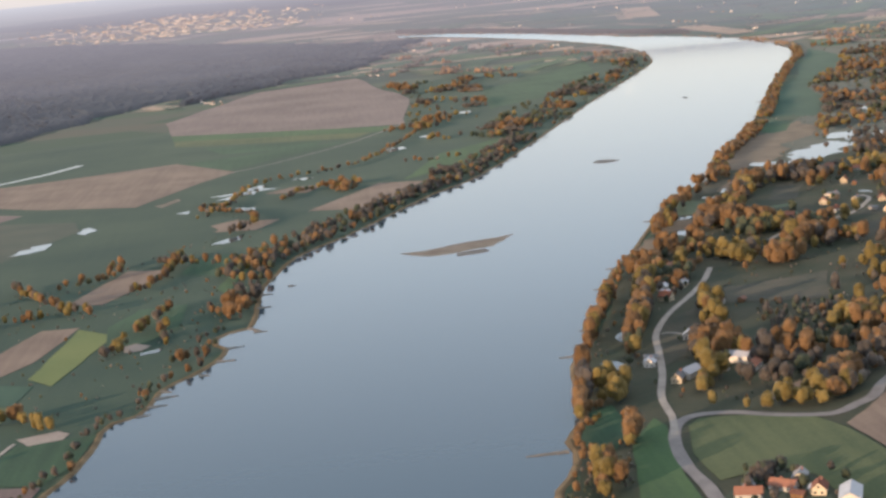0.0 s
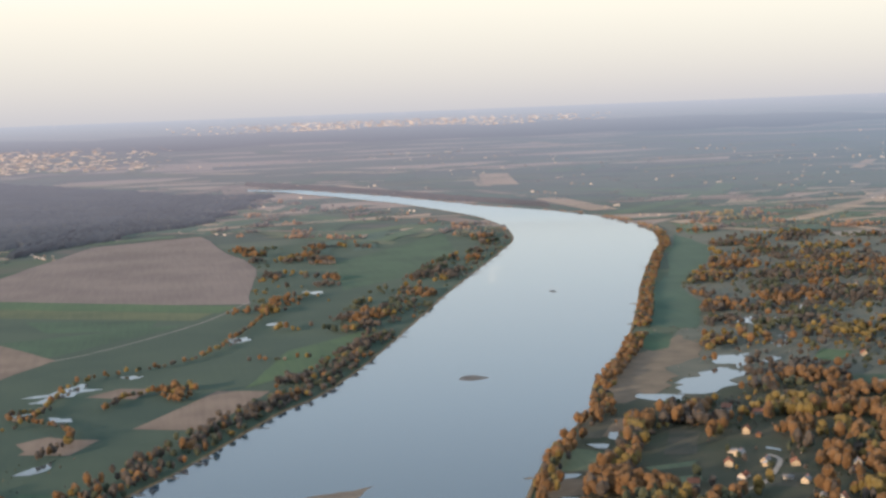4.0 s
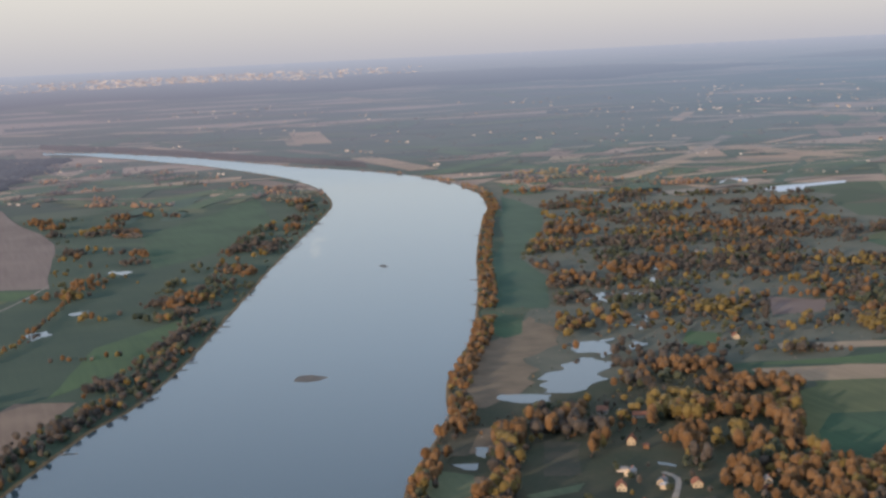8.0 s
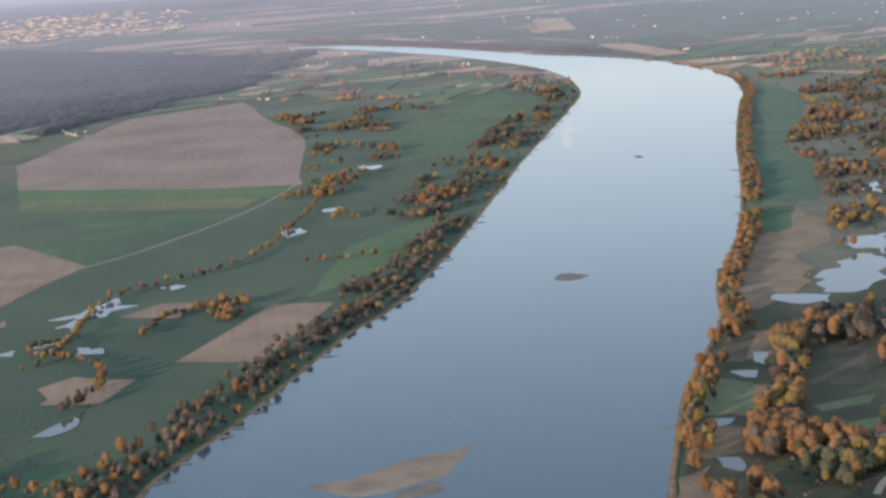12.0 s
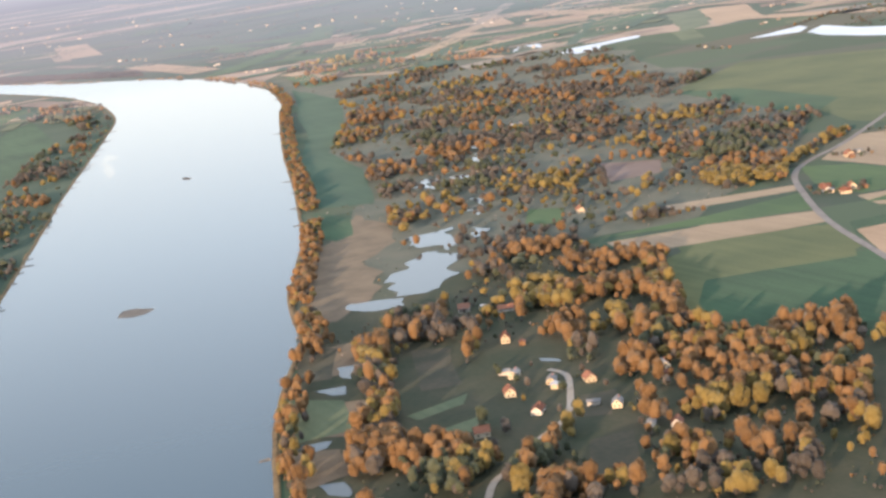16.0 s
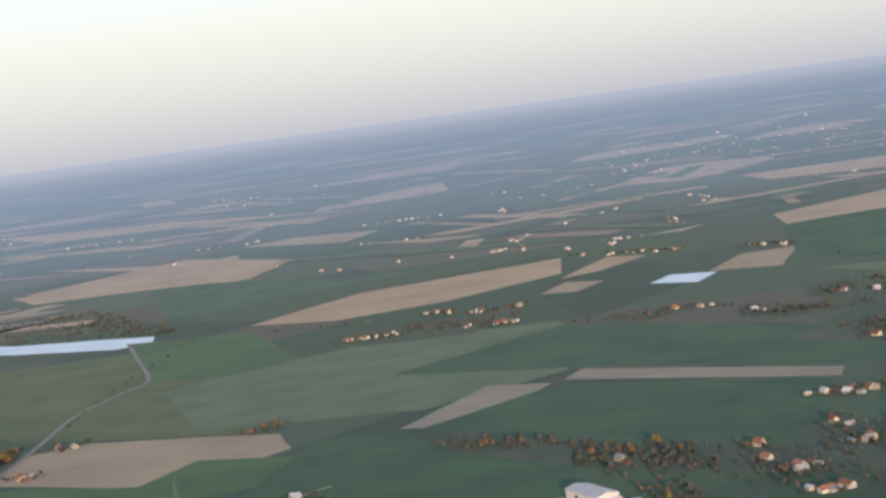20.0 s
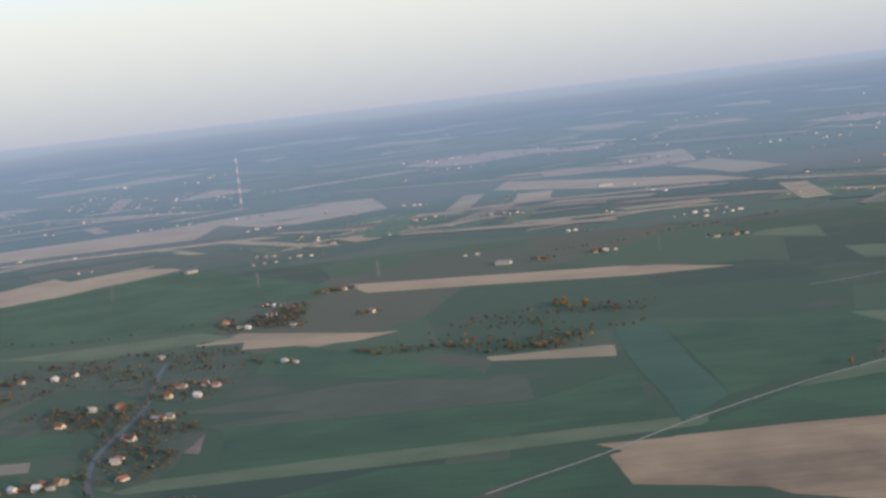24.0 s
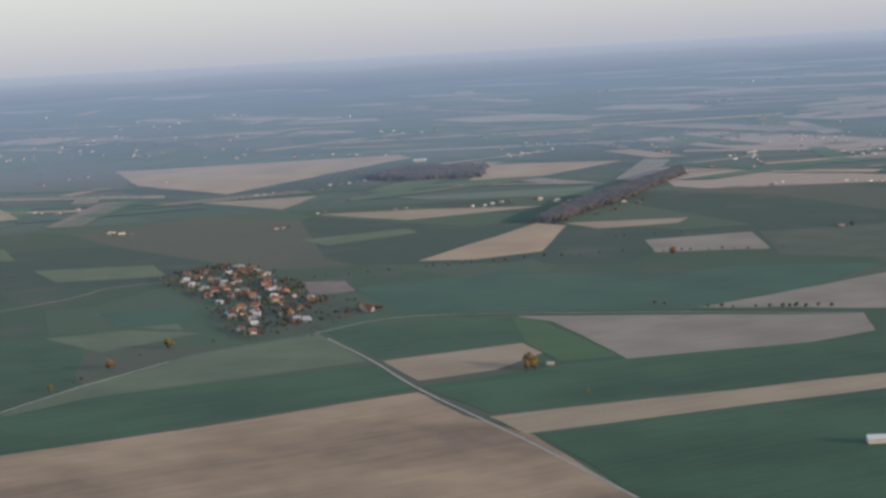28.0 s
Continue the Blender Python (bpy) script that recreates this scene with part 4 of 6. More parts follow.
BARK = mat("grey_bark", (0.09, 0.07, 0.05), (0.17, 0.13, 0.10), 2.0)
LEAF = {
    "gold": (leaf_mat("golden_young_leaves", (0.178, 0.134, 0.044), (0.275, 0.208, 0.074)), "tree in golden green young leaf", 7.5, 6.0),
    "rust": (leaf_mat("rusty_budding_twigs", (0.176, 0.104, 0.049), (0.275, 0.166, 0.080)), "tree with rusty brown budding twigs", 8.5, 6.0),
    "brown": (leaf_mat("bare_brown_twigs", (0.090, 0.078, 0.068), (0.146, 0.126, 0.108)), "bare tree with dense grey brown twigs", 7.5, 5.5),
    "green": (leaf_mat("dark_green_leaves", (0.064, 0.080, 0.052), (0.112, 0.124, 0.078)), "dark green leafy tree", 7.0, 5.0),
    "blossom": (leaf_mat("pale_blossom", (0.22, 0.185, 0.155), (0.33, 0.28, 0.235)), "small tree in pale blossom", 4.5, 4.5),
}
MIX = {
    "mixed": (("gold", 0.27), ("rust", 0.42), ("brown", 0.18), ("green", 0.11), ("blossom", 0.02)),
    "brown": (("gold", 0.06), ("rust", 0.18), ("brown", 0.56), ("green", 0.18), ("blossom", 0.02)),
    # valley shares are browner, muting the mid-distance trees in place of haze
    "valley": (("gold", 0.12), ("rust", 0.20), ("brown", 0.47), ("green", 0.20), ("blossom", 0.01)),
    "dark": (("brown", 0.3), ("green", 0.7)),
    "golden": (("gold", 0.8), ("rust", 0.2)),
    "hedge": (("gold", 0.03), ("rust", 0.05), ("brown", 0.50), ("green", 0.42)),
    "bank": (("gold", 0.22), ("rust", 0.64), ("brown", 0.11), ("green", 0.03)),
    # few golds, so the colour of this belt looks dulled by haze
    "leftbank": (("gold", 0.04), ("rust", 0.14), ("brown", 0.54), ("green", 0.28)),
}
rng = np.random.default_rng(11)
PROTO = {}
for kind, (m, label, h, w) in LEAF.items():
    PROTO[kind] = []
    for v in range(3):
        hh, ww = h * (0.9 + 0.12 * v), w * (1.1 - 0.14 * v)
        q, body, plain = leaf_cloud(rng, 460, hh, ww, 9 + 2 * v, 0.34)
        bm = bmesh.new()
        top = Vector((0.15, 0.1, hh * 0.45))
        limb(bm, (0, 0, -0.1), top, 0.035 * hh, 0.022 * hh)
        for k in range(5):
            a = 2 * math.pi * (k + 0.3 * v) / 5
            limb(bm, top - Vector((0, 0, 0.08 * hh * (k % 3))), (ww * 0.28 * math.cos(a), ww * 0.28 * math.sin(a), hh * (0.66 + 0.05 * (k % 3))), 0.015 * hh, 0.005 * hh, 5)
        tm = bpy.data.meshes.new("trunk")
        bm.to_mesh(tm)
        bm.free()
        tm.materials.append(BARK)
        full = np.concatenate([q, body])
        PROTO[kind].append((q, tm, quads_mesh("crown", full, m, np.clip(0.3 + 0.2 * v + rng.normal(size=len(full)) * 0.12, 0, 1)), hh, body, plain))
PLANTS = []


def inside(poly, x, y):
    hit, n = False, len(poly)
    for i in range(n):
        (x0, y0), (x1, y1) = poly[i], poly[i - 1]
        if (y0 > y) != (y1 > y) and x < (x1 - x0) * (y - y0) / (y1 - y0) + x0:
            hit = not hit
    return hit


def line_gap(pts, x, y):
    best = 1e9
    for (x0, y0), (x1, y1) in zip(pts, pts[1:]):
        dx, dy = x1 - x0, y1 - y0
        t = max(0, min(1, ((x - x0) * dx + (y - y0) * dy) / (dx * dx + dy * dy + 1e-9)))
        best = min(best, math.hypot(x - x0 - dx * t, y - y0 - dy * t))
    return best


BOUNDS = []


def free(x, y):
    if not BOUNDS or len(BOUNDS) != len(KEEP_OFF):
        BOUNDS.clear()
        for k in KEEP_OFF:
            pts, pad = (k[1], k[2]) if k[0] == "line" else (k, 0)
            BOUNDS.append((min(p[0] for p in pts) - pad, max(p[0] for p in pts) + pad, min(p[1] for p in pts) - pad, max(p[1] for p in pts) + pad))
    for k, (a, b, c, d) in zip(KEEP_OFF, BOUNDS):
        if a < x < b and c < y < d:
            if k[0] == "line":
                if line_gap(k[1], x, y) < k[2]:
                    return False
            elif inside(k, x, y):
                return False
    return True


def pick(mix):
    u = random.random()
    for kind, share in MIX[mix]:
        u -= share
        if u <= 0:
            return kind
    return MIX[mix][0][0]


def plant(kind, x, y, size):
    if not inside(RIVER, x, y):
        PLANTS.append((kind, x, y, size))


def woods(mix, n, *pts):
    """n trees in loose groups inside an outline, off the fields, roads and water."""
    x0, x1 = min(p[0] for p in pts), max(p[0] for p in pts)
    y0, y1 = min(p[1] for p in pts), max(p[1] for p in pts)
    made, tries = 0, 0
    n = int(n * 1.3)
    kind, cx, cy = pick(mix), 0, 0
    while made < n and tries < n * 40:
        tries += 1
        if random.random() < (0.3 if mix == "hedge" else 0.045 if mix == "valley" else 0.06):
            kind = pick(mix)
            cx, cy = random.uniform(x0, x1), random.uniform(y0, y1)
        spread = 11 if mix == "hedge" else 17 if mix == "valley" else 9
        x, y = cx + random.gauss(0, spread), cy + random.gauss(0, spread)
        if inside(pts, x, y) and free(x, y):
            plant(kind if random.random() < 0.9 else pick(mix), x, y, random.uniform(0.3, 0.8) if mix == "hedge" else 0.62 + 0.95 * random.random() ** 1.7)
            made += 1


def bushes(n, *pts):
    """Low shrubs scattered between the trees."""
    x0, x1 = min(p[0] for p in pts), max(p[0] for p in pts)
    y0, y1 = min(p[1] for p in pts), max(p[1] for p in pts)
    made = 0
    for _ in range(n * 12):
        x, y = random.uniform(x0, x1), random.uniform(y0, y1)
        if made < n and inside(pts, x, y) and free(x, y):
            made += 1
            plant(random.choice(("brown", "brown", "green", "green", "rust", "blossom")), x, y, random.uniform(0.13, 0.35))


def tree_row(mix, gap, *pts):
    line = smooth_line(list(pts), 6)
    left = 0.0
    for (x0, y0), (x1, y1) in zip(line, line[1:]):
        s = math.hypot(x1 - x0, y1 - y0)
        while left < s:
            f = left / s
            plant(pick(mix), x0 + (x1 - x0) * f + random.gauss(0, 1.2), y0 + (y1 - y0) * f + random.gauss(0, 1.2), random.uniform(0.35, 0.75) if mix == "hedge" else random.uniform(0.55, 1.05))
            left += gap * random.uniform(0.6, 1.5)
        left -= s


def yard_trees():
    """Garden trees and shrubs filling the village yards."""
    for pts in YARDS:
        area = abs(sum(p[0] * q[1] - q[0] * p[1] for p, q in zip(pts, pts[1:] + pts[:1]))) / 2
        if math.hypot(pts[0][0] - CX, pts[0][1] - CY) < R0:
            woods("hedge", min(int(area / 230), 130), *pts)
            bushes(min(int(area / 130), 150), *pts)


def bank_trees():
    for i in range(1, NB - 1):
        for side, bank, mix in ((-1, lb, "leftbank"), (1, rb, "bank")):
            d = bank[i + 1] - bank[i - 1]
            s = math.hypot(*d)
            nx, ny = -side * -d[1] / s, -side * d[0] / s
            y0 = bank[i][1]
            near = y0 < 720
            for k in range((3 if near else 4 if y0 < 900 else 8) if side > 0 else 3 if near else 9 if y0 < 1500 else 5):
                if bank[i][1] < 250:
                    continue
                o = random.uniform(1, (7 if near else 15) if side > 0 else 9 if near else 36)
                f = random.random()
                x, y = bank[i][0] + d[0] * f * 0.5 + nx * o, bank[i][1] + d[1] * f * 0.5 + ny * o
                if y > 1500 and random.random() < ((0.5 if y < 2300 else 0.93) if side < 0 else 0.25):
                    continue
                if noise.noise((x * 0.012, y * 0.012, 4 + side)) > -0.22:
                    plant(pick(mix), x, y, random.uniform(0.55, 1.2) * (0.6 if near else 0.45 if y > 2900 else 0.75 if y > 1500 else 1))


def plant_all():
    """The nearest trees as things of their own, the rest joined by kind."""
    PLANTS.sort(key=lambda p: math.hypot(p[1] - 120, p[2] - 420))
    one = [p for p in PLANTS if math.hypot(p[1] - CX, p[2] - CY) > 120][:290]
    chosen = set(id(p) for p in one)
    for kind, x, y, size in one:
        _, tm, cm, *_ = random.choice(PROTO[kind])
        base = tagged(new("tree"), LEAF[kind][1], "tree", group="trees by the river and village")
        base.matrix_basis = pose(x, y, 0.0, 0, 0, random.uniform(0, 360)) @ Matrix.Diagonal((size, size, size * random.uniform(0.9, 1.15), 1))
        new("trunk", tm).parent = base
        new("crown", cm).parent = base
    rest = {}
    for p in PLANTS:
        if id(p) not in chosen:
            x, y, z = warp(p[1], p[2])
            far = z > 0.01
            q, _, _, _, body, plain = random.choice(PROTO[p[0]])
            d = math.hypot(p[1] - CX, p[2] - CY)
            step, grow = (3, 1.55) if d < 550 else (5, 1.9) if d < 750 else (9, 2.5) if d < 1000 else (20, 3.0) if d < 1500 else (28, 3.3)
            if p[3] < 0.36:
                step, grow = step * 4, grow * 1.7
            q = q[::step]
            if grow > 1:
                c = q.mean(axis=1, keepdims=True)
                q = c + (q - c) * grow
            q = np.concatenate([q, body if d < 620 and p[3] > 0.36 else plain])
            a = random.uniform(0, 6.28)
            m = np.array([[math.cos(a), -math.sin(a), 0], [math.sin(a), math.cos(a), 0], [0, 0, 0.8 if d > 800 else 1.0]]) * p[3]
            rest.setdefault((p[0], far), []).append((q @ m.T + np.array([x, y, z]), np.clip(random.random() + rng.normal(size=len(q)) * 0.1, 0, 1)))
    for (kind, far), qs in rest.items():
        me = quads_mesh("woodland", np.concatenate([q for q, _ in qs]), far_mat(LEAF[kind][0]) if far else LEAF[kind][0], np.concatenate([t for _, t in qs]))
        tagged(new("woodland", me), {"gold": "groves of trees in golden young leaf", "rust": "groves of rusty brown budding trees", "brown": "groves of bare brown trees", "green": "groves of dark green trees", "blossom": "scattered trees in pale blossom"}[kind], "trees", kind="stuff")


PINE = mat("dark_conifer_canopy", (0.017, 0.026, 0.031), (0.040, 0.050, 0.056), 0.008, fine=0.12)
SCRUB = mat("brown_canopy", (0.040, 0.034, 0.028), (0.085, 0.066, 0.050), 0.02, fine=0.2)


def forest(kind, *pts):
    """A far wood seen as one uneven canopy."""
    pts = list(pts)
    cx, cy = sum(p[0] for p in pts) / len(pts), sum(p[1] for p in pts) / len(pts)
    ring = []
    for (x0, y0), (x1, y1) in zip(pts, pts[1:] + pts[:1]):
        for k in range(40):
            f = k / 40
            ring.append((x0 + (x1 - x0) * f, y0 + (y1 - y0) * f))
    n, steps, vs, fs = len(ring), 50, [], []
    low = 0.3 if kind == "brown" and cy > 2500 else 1.0
    for s in range(steps + 1):
        f = max(s, 0.02) / steps
        for k, (x, y) in enumerate(ring):
            px, py = cx + (x - cx) * f, cy + (y - cy) * f
            v = noise.noise_vector((x * 0.006, y * 0.006, 2.2)) * (60 if kind == "dark" else 14)
            px, py = px + random.uniform(-6, 6) + v.x * f, py + random.uniform(-6, 6) + v.y * f
            h = 0.0 if s == steps else (3.5 + random.uniform(0, 6.0)) * low
            wx, wy, wz = warp(px, py)
            vs.append((wx, wy, wz + h))
        if s:
            a, b = (s - 1) * n, s * n
            fs += [(a + k, b + k, b + (k + 1) % n, a + (k + 1) % n) for k in range(n)]
    far = math.hypot(cx - CX, cy - CY) > R0 * 0.9
    m = PINE if kind == "dark" else SCRUB
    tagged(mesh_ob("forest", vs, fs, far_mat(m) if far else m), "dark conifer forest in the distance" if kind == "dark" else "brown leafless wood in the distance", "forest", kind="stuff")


# ---- houses
PLASTER = [mat("white_plaster", (0.42, 0.40, 0.36), (0.60, 0.56, 0.50), 0.3, fine=2, obj=True), mat("cream_plaster", (0.42, 0.35, 0.25), (0.55, 0.47, 0.35), 0.3, fine=2, obj=True), mat("grey_plaster", (0.34, 0.32, 0.29), (0.48, 0.45, 0.41), 0.3, fine=2, obj=True)]
ROOF = [mat("orange_roof_tiles", (0.150, 0.066, 0.045), (0.255, 0.120, 0.080), 0.5, fine=4, obj=True), mat("brown_roof_tiles", (0.12, 0.06, 0.045), (0.22, 0.12, 0.09), 0.5, fine=4, obj=True), mat("grey_roof_sheet", (0.16, 0.165, 0.17), (0.28, 0.28, 0.28), 0.5, fine=4, obj=True), mat("pale_metal_roof", (0.34, 0.35, 0.37), (0.46, 0.47, 0.48), 0.5, rough=0.5, fine=4, obj=True)]
GLASS = mat("dark_window_glass", (0.02, 0.025, 0.03), (0.05, 0.055, 0.06), 1, rough=0.12, spec=0.6)
WOOD = mat("brown_door_wood", (0.12, 0.07, 0.04), (0.20, 0.12, 0.07), 1)
BRICK = mat("chimney_brick", (0.25, 0.11, 0.08), (0.36, 0.18, 0.13), 1)


def box(bm, x0, x1, y0, y1, z0, z1):
    v = [bm.verts.new(p) for p in ((x0, y0, z0), (x1, y0, z0), (x1, y1, z0), (x0, y1, z0), (x0, y0, z1), (x1, y0, z1), (x1, y1, z1), (x0, y1, z1))]
    for f in ((3, 2, 1, 0), (4, 5, 6, 7), (0, 1, 5, 4), (1, 2, 6, 5), (2, 3, 7, 6), (3, 0, 4, 7)):
        bm.faces.new([v[k] for k in f])


def gable_body(bm, w, d, h, r):
    a = [bm.verts.new(p) for p in ((-w, -d, 0), (w, -d, 0), (w, -d, h), (0, -d, h + r), (-w, -d, h))]
    b = [bm.verts.new(p) for p in ((-w, d, 0), (w, d, 0), (w, d, h), (0, d, h + r), (-w, d, h))]
    bm.faces.new(a)
    bm.faces.new(b[::-1])
    for k in range(5):
        bm.faces.new((a[(k + 1) % 5], a[k], b[k], b[(k + 1) % 5]))


def slope(bm, side, w, d, h, r, t=0.16, eave=0.45):
    """One roof slope with thickness and eaves."""
    k = r / w
    pts = [(0, h + r), (side * (w + eave), h - eave * k)]
    v = []
    for y in (-d - eave, d + eave):
        for x, z in pts:
            v += [bm.verts.new((x, y, z + 0.02)), bm.verts.new((x, y, z + t + 0.02))]
    for f in ((0, 2, 3, 1), (4, 5, 7, 6), (0, 1, 5, 4), (2, 6, 7, 3), (1, 3, 7, 5), (0, 4, 6, 2)):
        bm.faces.new([v[q] for q in f])
    bmesh.ops.recalc_face_normals(bm, faces=bm.faces)


def make_house(name, label, category, w, d, h, r, wall, roof, detail, group):
    base = tagged(new(name), label, category, group=group)
    bm = bmesh.new()
    gable_body(bm, w, d, h, r)
    part("wall", bm, wall, base)
    for s in (-1, 1):
        bm = bmesh.new()
        slope(bm, s, w, d, h, r)
        part("roof", bm, roof, base)
    if detail:
        bm = bmesh.new()
        box(bm, 0.5, 1.1, d * 0.2, d * 0.2 + 0.6, h + r * 0.5, h + r + 0.9)
        part("chimney", bm, BRICK, base)
        bm = bmesh.new()
        box(bm, w - 0.02, w + 0.05, -0.5, 0.5, 0, 2.0)
        part("door", bm, WOOD, base)
        for s in (-1, 1):
            for y in (-d * 0.6, d * 0.6):
                bm = bmesh.new()
                box(bm, s * w - 0.05, s * w + 0.05, y - 0.5, y + 0.5, 0.9, 2.0)
                part("window", bm, GLASS, base)
            for x in (-w * 0.45, w * 0.45):
                bm = bmesh.new()
                box(bm, x - 0.45, x + 0.45, s * d - 0.05, s * d + 0.05, 0.9, 2.0)
                part("window", bm, GLASS, base)
            bm = bmesh.new()
            box(bm, -0.4, 0.4, s * d - 0.05, s * d + 0.05, h + 0.3, h + 1.2)
            part("window", bm, GLASS, base)
    base.location = (0, 0, -500)
    return base


HOUSE = {
    "cottage": [make_house("house", l, "house", w, d, h, r, PLASTER[p], ROOF[q], True, "village houses") for l, w, d, h, r, p, q in (
        ("white plastered cottage with a dark brown gable roof", 2.9, 3.9, 3.0, 2.7, 0, 1), ("cream cottage with a grey gable roof", 2.7, 4.3, 2.8, 2.5, 1, 2), ("white cottage with a pale metal roof", 3.0, 3.6, 3.1, 2.3, 0, 3), ("cream plastered house with an orange tiled roof", 2.9, 4.0, 3.2, 2.7, 1, 0))],
    "redroof": [make_house("house", l, "house", w, d, h, r, PLASTER[p], ROOF[0], True, "village houses") for l, w, d, h, r, p in (
        ("long white house under an orange tiled roof", 3.0, 5.4, 3.0, 2.4, 0), ("cream house under an orange tiled roof", 3.1, 4.6, 3.0, 2.6, 1))],
    "barn": [make_house("barn", l, "barn", w, d, h, r, PLASTER[p], ROOF[q], False, "farm barns") for l, w, d, h, r, p, q in (
        ("grey barn with a sheet roof", 2.9, 5.2, 2.8, 1.6, 2, 2), ("pale barn with a metal roof", 3.0, 5.8, 2.9, 1.5, 0, 3))],
    "hall": [make_house("farm_hall", l, "farm hall", w, d, h, r, PLASTER[p], ROOF[q], False, "long farm halls") for l, w, d, h, r, p, q in (
        ("long pale farm hall with a grey sheet roof", 4.2, 10.0, 3.2, 1.6, 2, 2), ("long white farm hall with a pale metal roof", 4.4, 12.0, 3.2, 1.5, 2, 3))],
    "shed": [make_house("shed", l, "shed", w, d, h, r, m, ROOF[q], False, "garden sheds") for l, w, d, h, r, m, q in (
        ("small brown wooden shed", 1.4, 2.0, 1.9, 0.7, WOOD, 1), ("small grey shed with a sheet roof", 1.6, 2.6, 2.0, 0.6, PLASTER[2], 2), ("small shed with a pale metal roof", 1.5, 2.2, 1.9, 0.5, PLASTER[1], 3))],
    "far": [make_house("house", l, "house", w, d, h, r, PLASTER[p], ROOF[q], False, "farmhouses across the plain") for l, w, d, h, r, p, q in (
        ("white farmhouse with a dark roof", 3.2, 4.6, 3.3, 2.6, 0, 1), ("white farmhouse with an orange roof", 3.2, 4.4, 3.3, 2.6, 0, 0), ("cream farmhouse with a grey roof", 3.3, 5.5, 3.3, 2.3, 1, 2))],
}
SPARE = [b for v in HOUSE.values() for b in v]


def houses(kind, *pts):
    for x, y in pts:
        px, py, pz = warp(x, y)
        d = math.hypot(x - CX, y - CY)
        turn = random.choice((-30, -30, -30, 60)) + random.uniform(-15, 15)
        ob = copy_thing(random.choice(HOUSE[kind]), pose(px, py, pz, 0, 0, turn))
        grow = {"cottage": 0.78, "redroof": 0.76, "far": 0.64}.get(kind, 1.0)
        if kind in ("cottage", "redroof", "far") and d < R0 * 0.95:
            for _ in range(random.randint(4, 7) if d > 800 else random.randint(1, 3)):
                b, o = random.uniform(0, 6.28), random.uniform(6, 17)
                plant(pick("hedge"), x + o * math.cos(b), y + o * math.sin(b), random.uniform(0.35, 0.85))
            if random.random() < 0.6:
                b, o = random.uniform(0, 6.28), random.uniform(8, 13)
                copy_thing(random.choice(HOUSE["shed"]), pose(x + o * math.cos(b), y + o * math.sin(b), 0, 0, 0, turn + random.choice((0, 90))))
        ob.scale = (grow, grow, grow * random.uniform(0.85, 1.1))
        KEEP_OFF.append([(x - 3 + 11 * math.cos(k), y - 7 + 11 * math.sin(k)) for k in range(6)])


def village(n, *pts):
    x0, x1 = min(p[0] for p in pts), max(p[0] for p in pts)
    y0, y1 = min(p[1] for p in pts), max(p[1] for p in pts)
    got = []
    for _ in range(4000):
        x, y = random.uniform(x0, x1), random.uniform(y0, y1)
        if len(got) < n and inside(pts, x, y) and all(math.hypot(x - a, (y - b)) > 12 for a, b in got):
            got.append((x, y))
            houses(random.choice(("cottage", "cottage", "cottage", "cottage", "redroof", "far", "far")), (x, y))


# far facades, part of their colour being haze painted as emission
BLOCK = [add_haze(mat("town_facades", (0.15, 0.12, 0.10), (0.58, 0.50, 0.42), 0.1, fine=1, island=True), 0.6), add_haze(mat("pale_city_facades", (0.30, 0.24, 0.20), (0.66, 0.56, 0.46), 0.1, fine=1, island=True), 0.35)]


def town(n, *pts, big=1.0):
    """A far town: plain blocks and gabled roofs of many sizes, joined."""
    cx, cy = sum(p[0] for p in pts) / len(pts), sum(p[1] for p in pts) / len(pts)
    ang = [(math.atan2(p[0] - CX, p[1] - CY), 1 / math.hypot(p[0] - CX, p[1] - CY)) for p in pts]
    a0, a1, i0, i1 = min(a for a, _ in ang), max(a for a, _ in ang), min(i for _, i in ang), max(i for _, i in ang)
    bm = bmesh.new()
    made = 0
    for _ in range(n * 30):
        a, i = random.uniform(a0, a1), random.uniform(i0, i1)
        if made >= n or not inside(ang, a, i):
            continue
        made += 1
        x, y, z = warp(CX + math.sin(a) / i, CY + math.cos(a) / i)
        w, d, h = random.uniform(1.6, 4.8) * big, random.uniform(1.2, 2.8) * big, random.uniform(1.1, 2.4) * big
        k = bmesh.new()
        if random.random() < 0.6:
            gable_body(k, d * 0.8, w * 0.7, h * 0.7, h * 0.4)
        else:
            box(k, -w, w, -d, d, -1, h)
        k.transform(pose(x, y, z, 0, 0, random.uniform(0, 180)))
        t = bpy.data.meshes.new("t")
        k.to_mesh(t)
        k.free()
        bm.from_mesh(t)
        bpy.data.meshes.remove(t)
    me = bpy.data.meshes.new("town")
    bm.to_mesh(me)
    bm.free()
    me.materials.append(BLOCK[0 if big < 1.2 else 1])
    tagged(new("town", me), "pale sunlit buildings of a far town", "town", kind="stuff")


STEEL = mat("galvanised_steel", (0.16, 0.16, 0.165), (0.24, 0.24, 0.24), 1, rough=0.5, metal=0.3)
RED = mat("red_mast_paint", (0.40, 0.09, 0.06), (0.50, 0.13, 0.09), 1)
PALE = mat("white_mast_paint", (0.66, 0.62, 0.58), (0.76, 0.72, 0.68), 1)


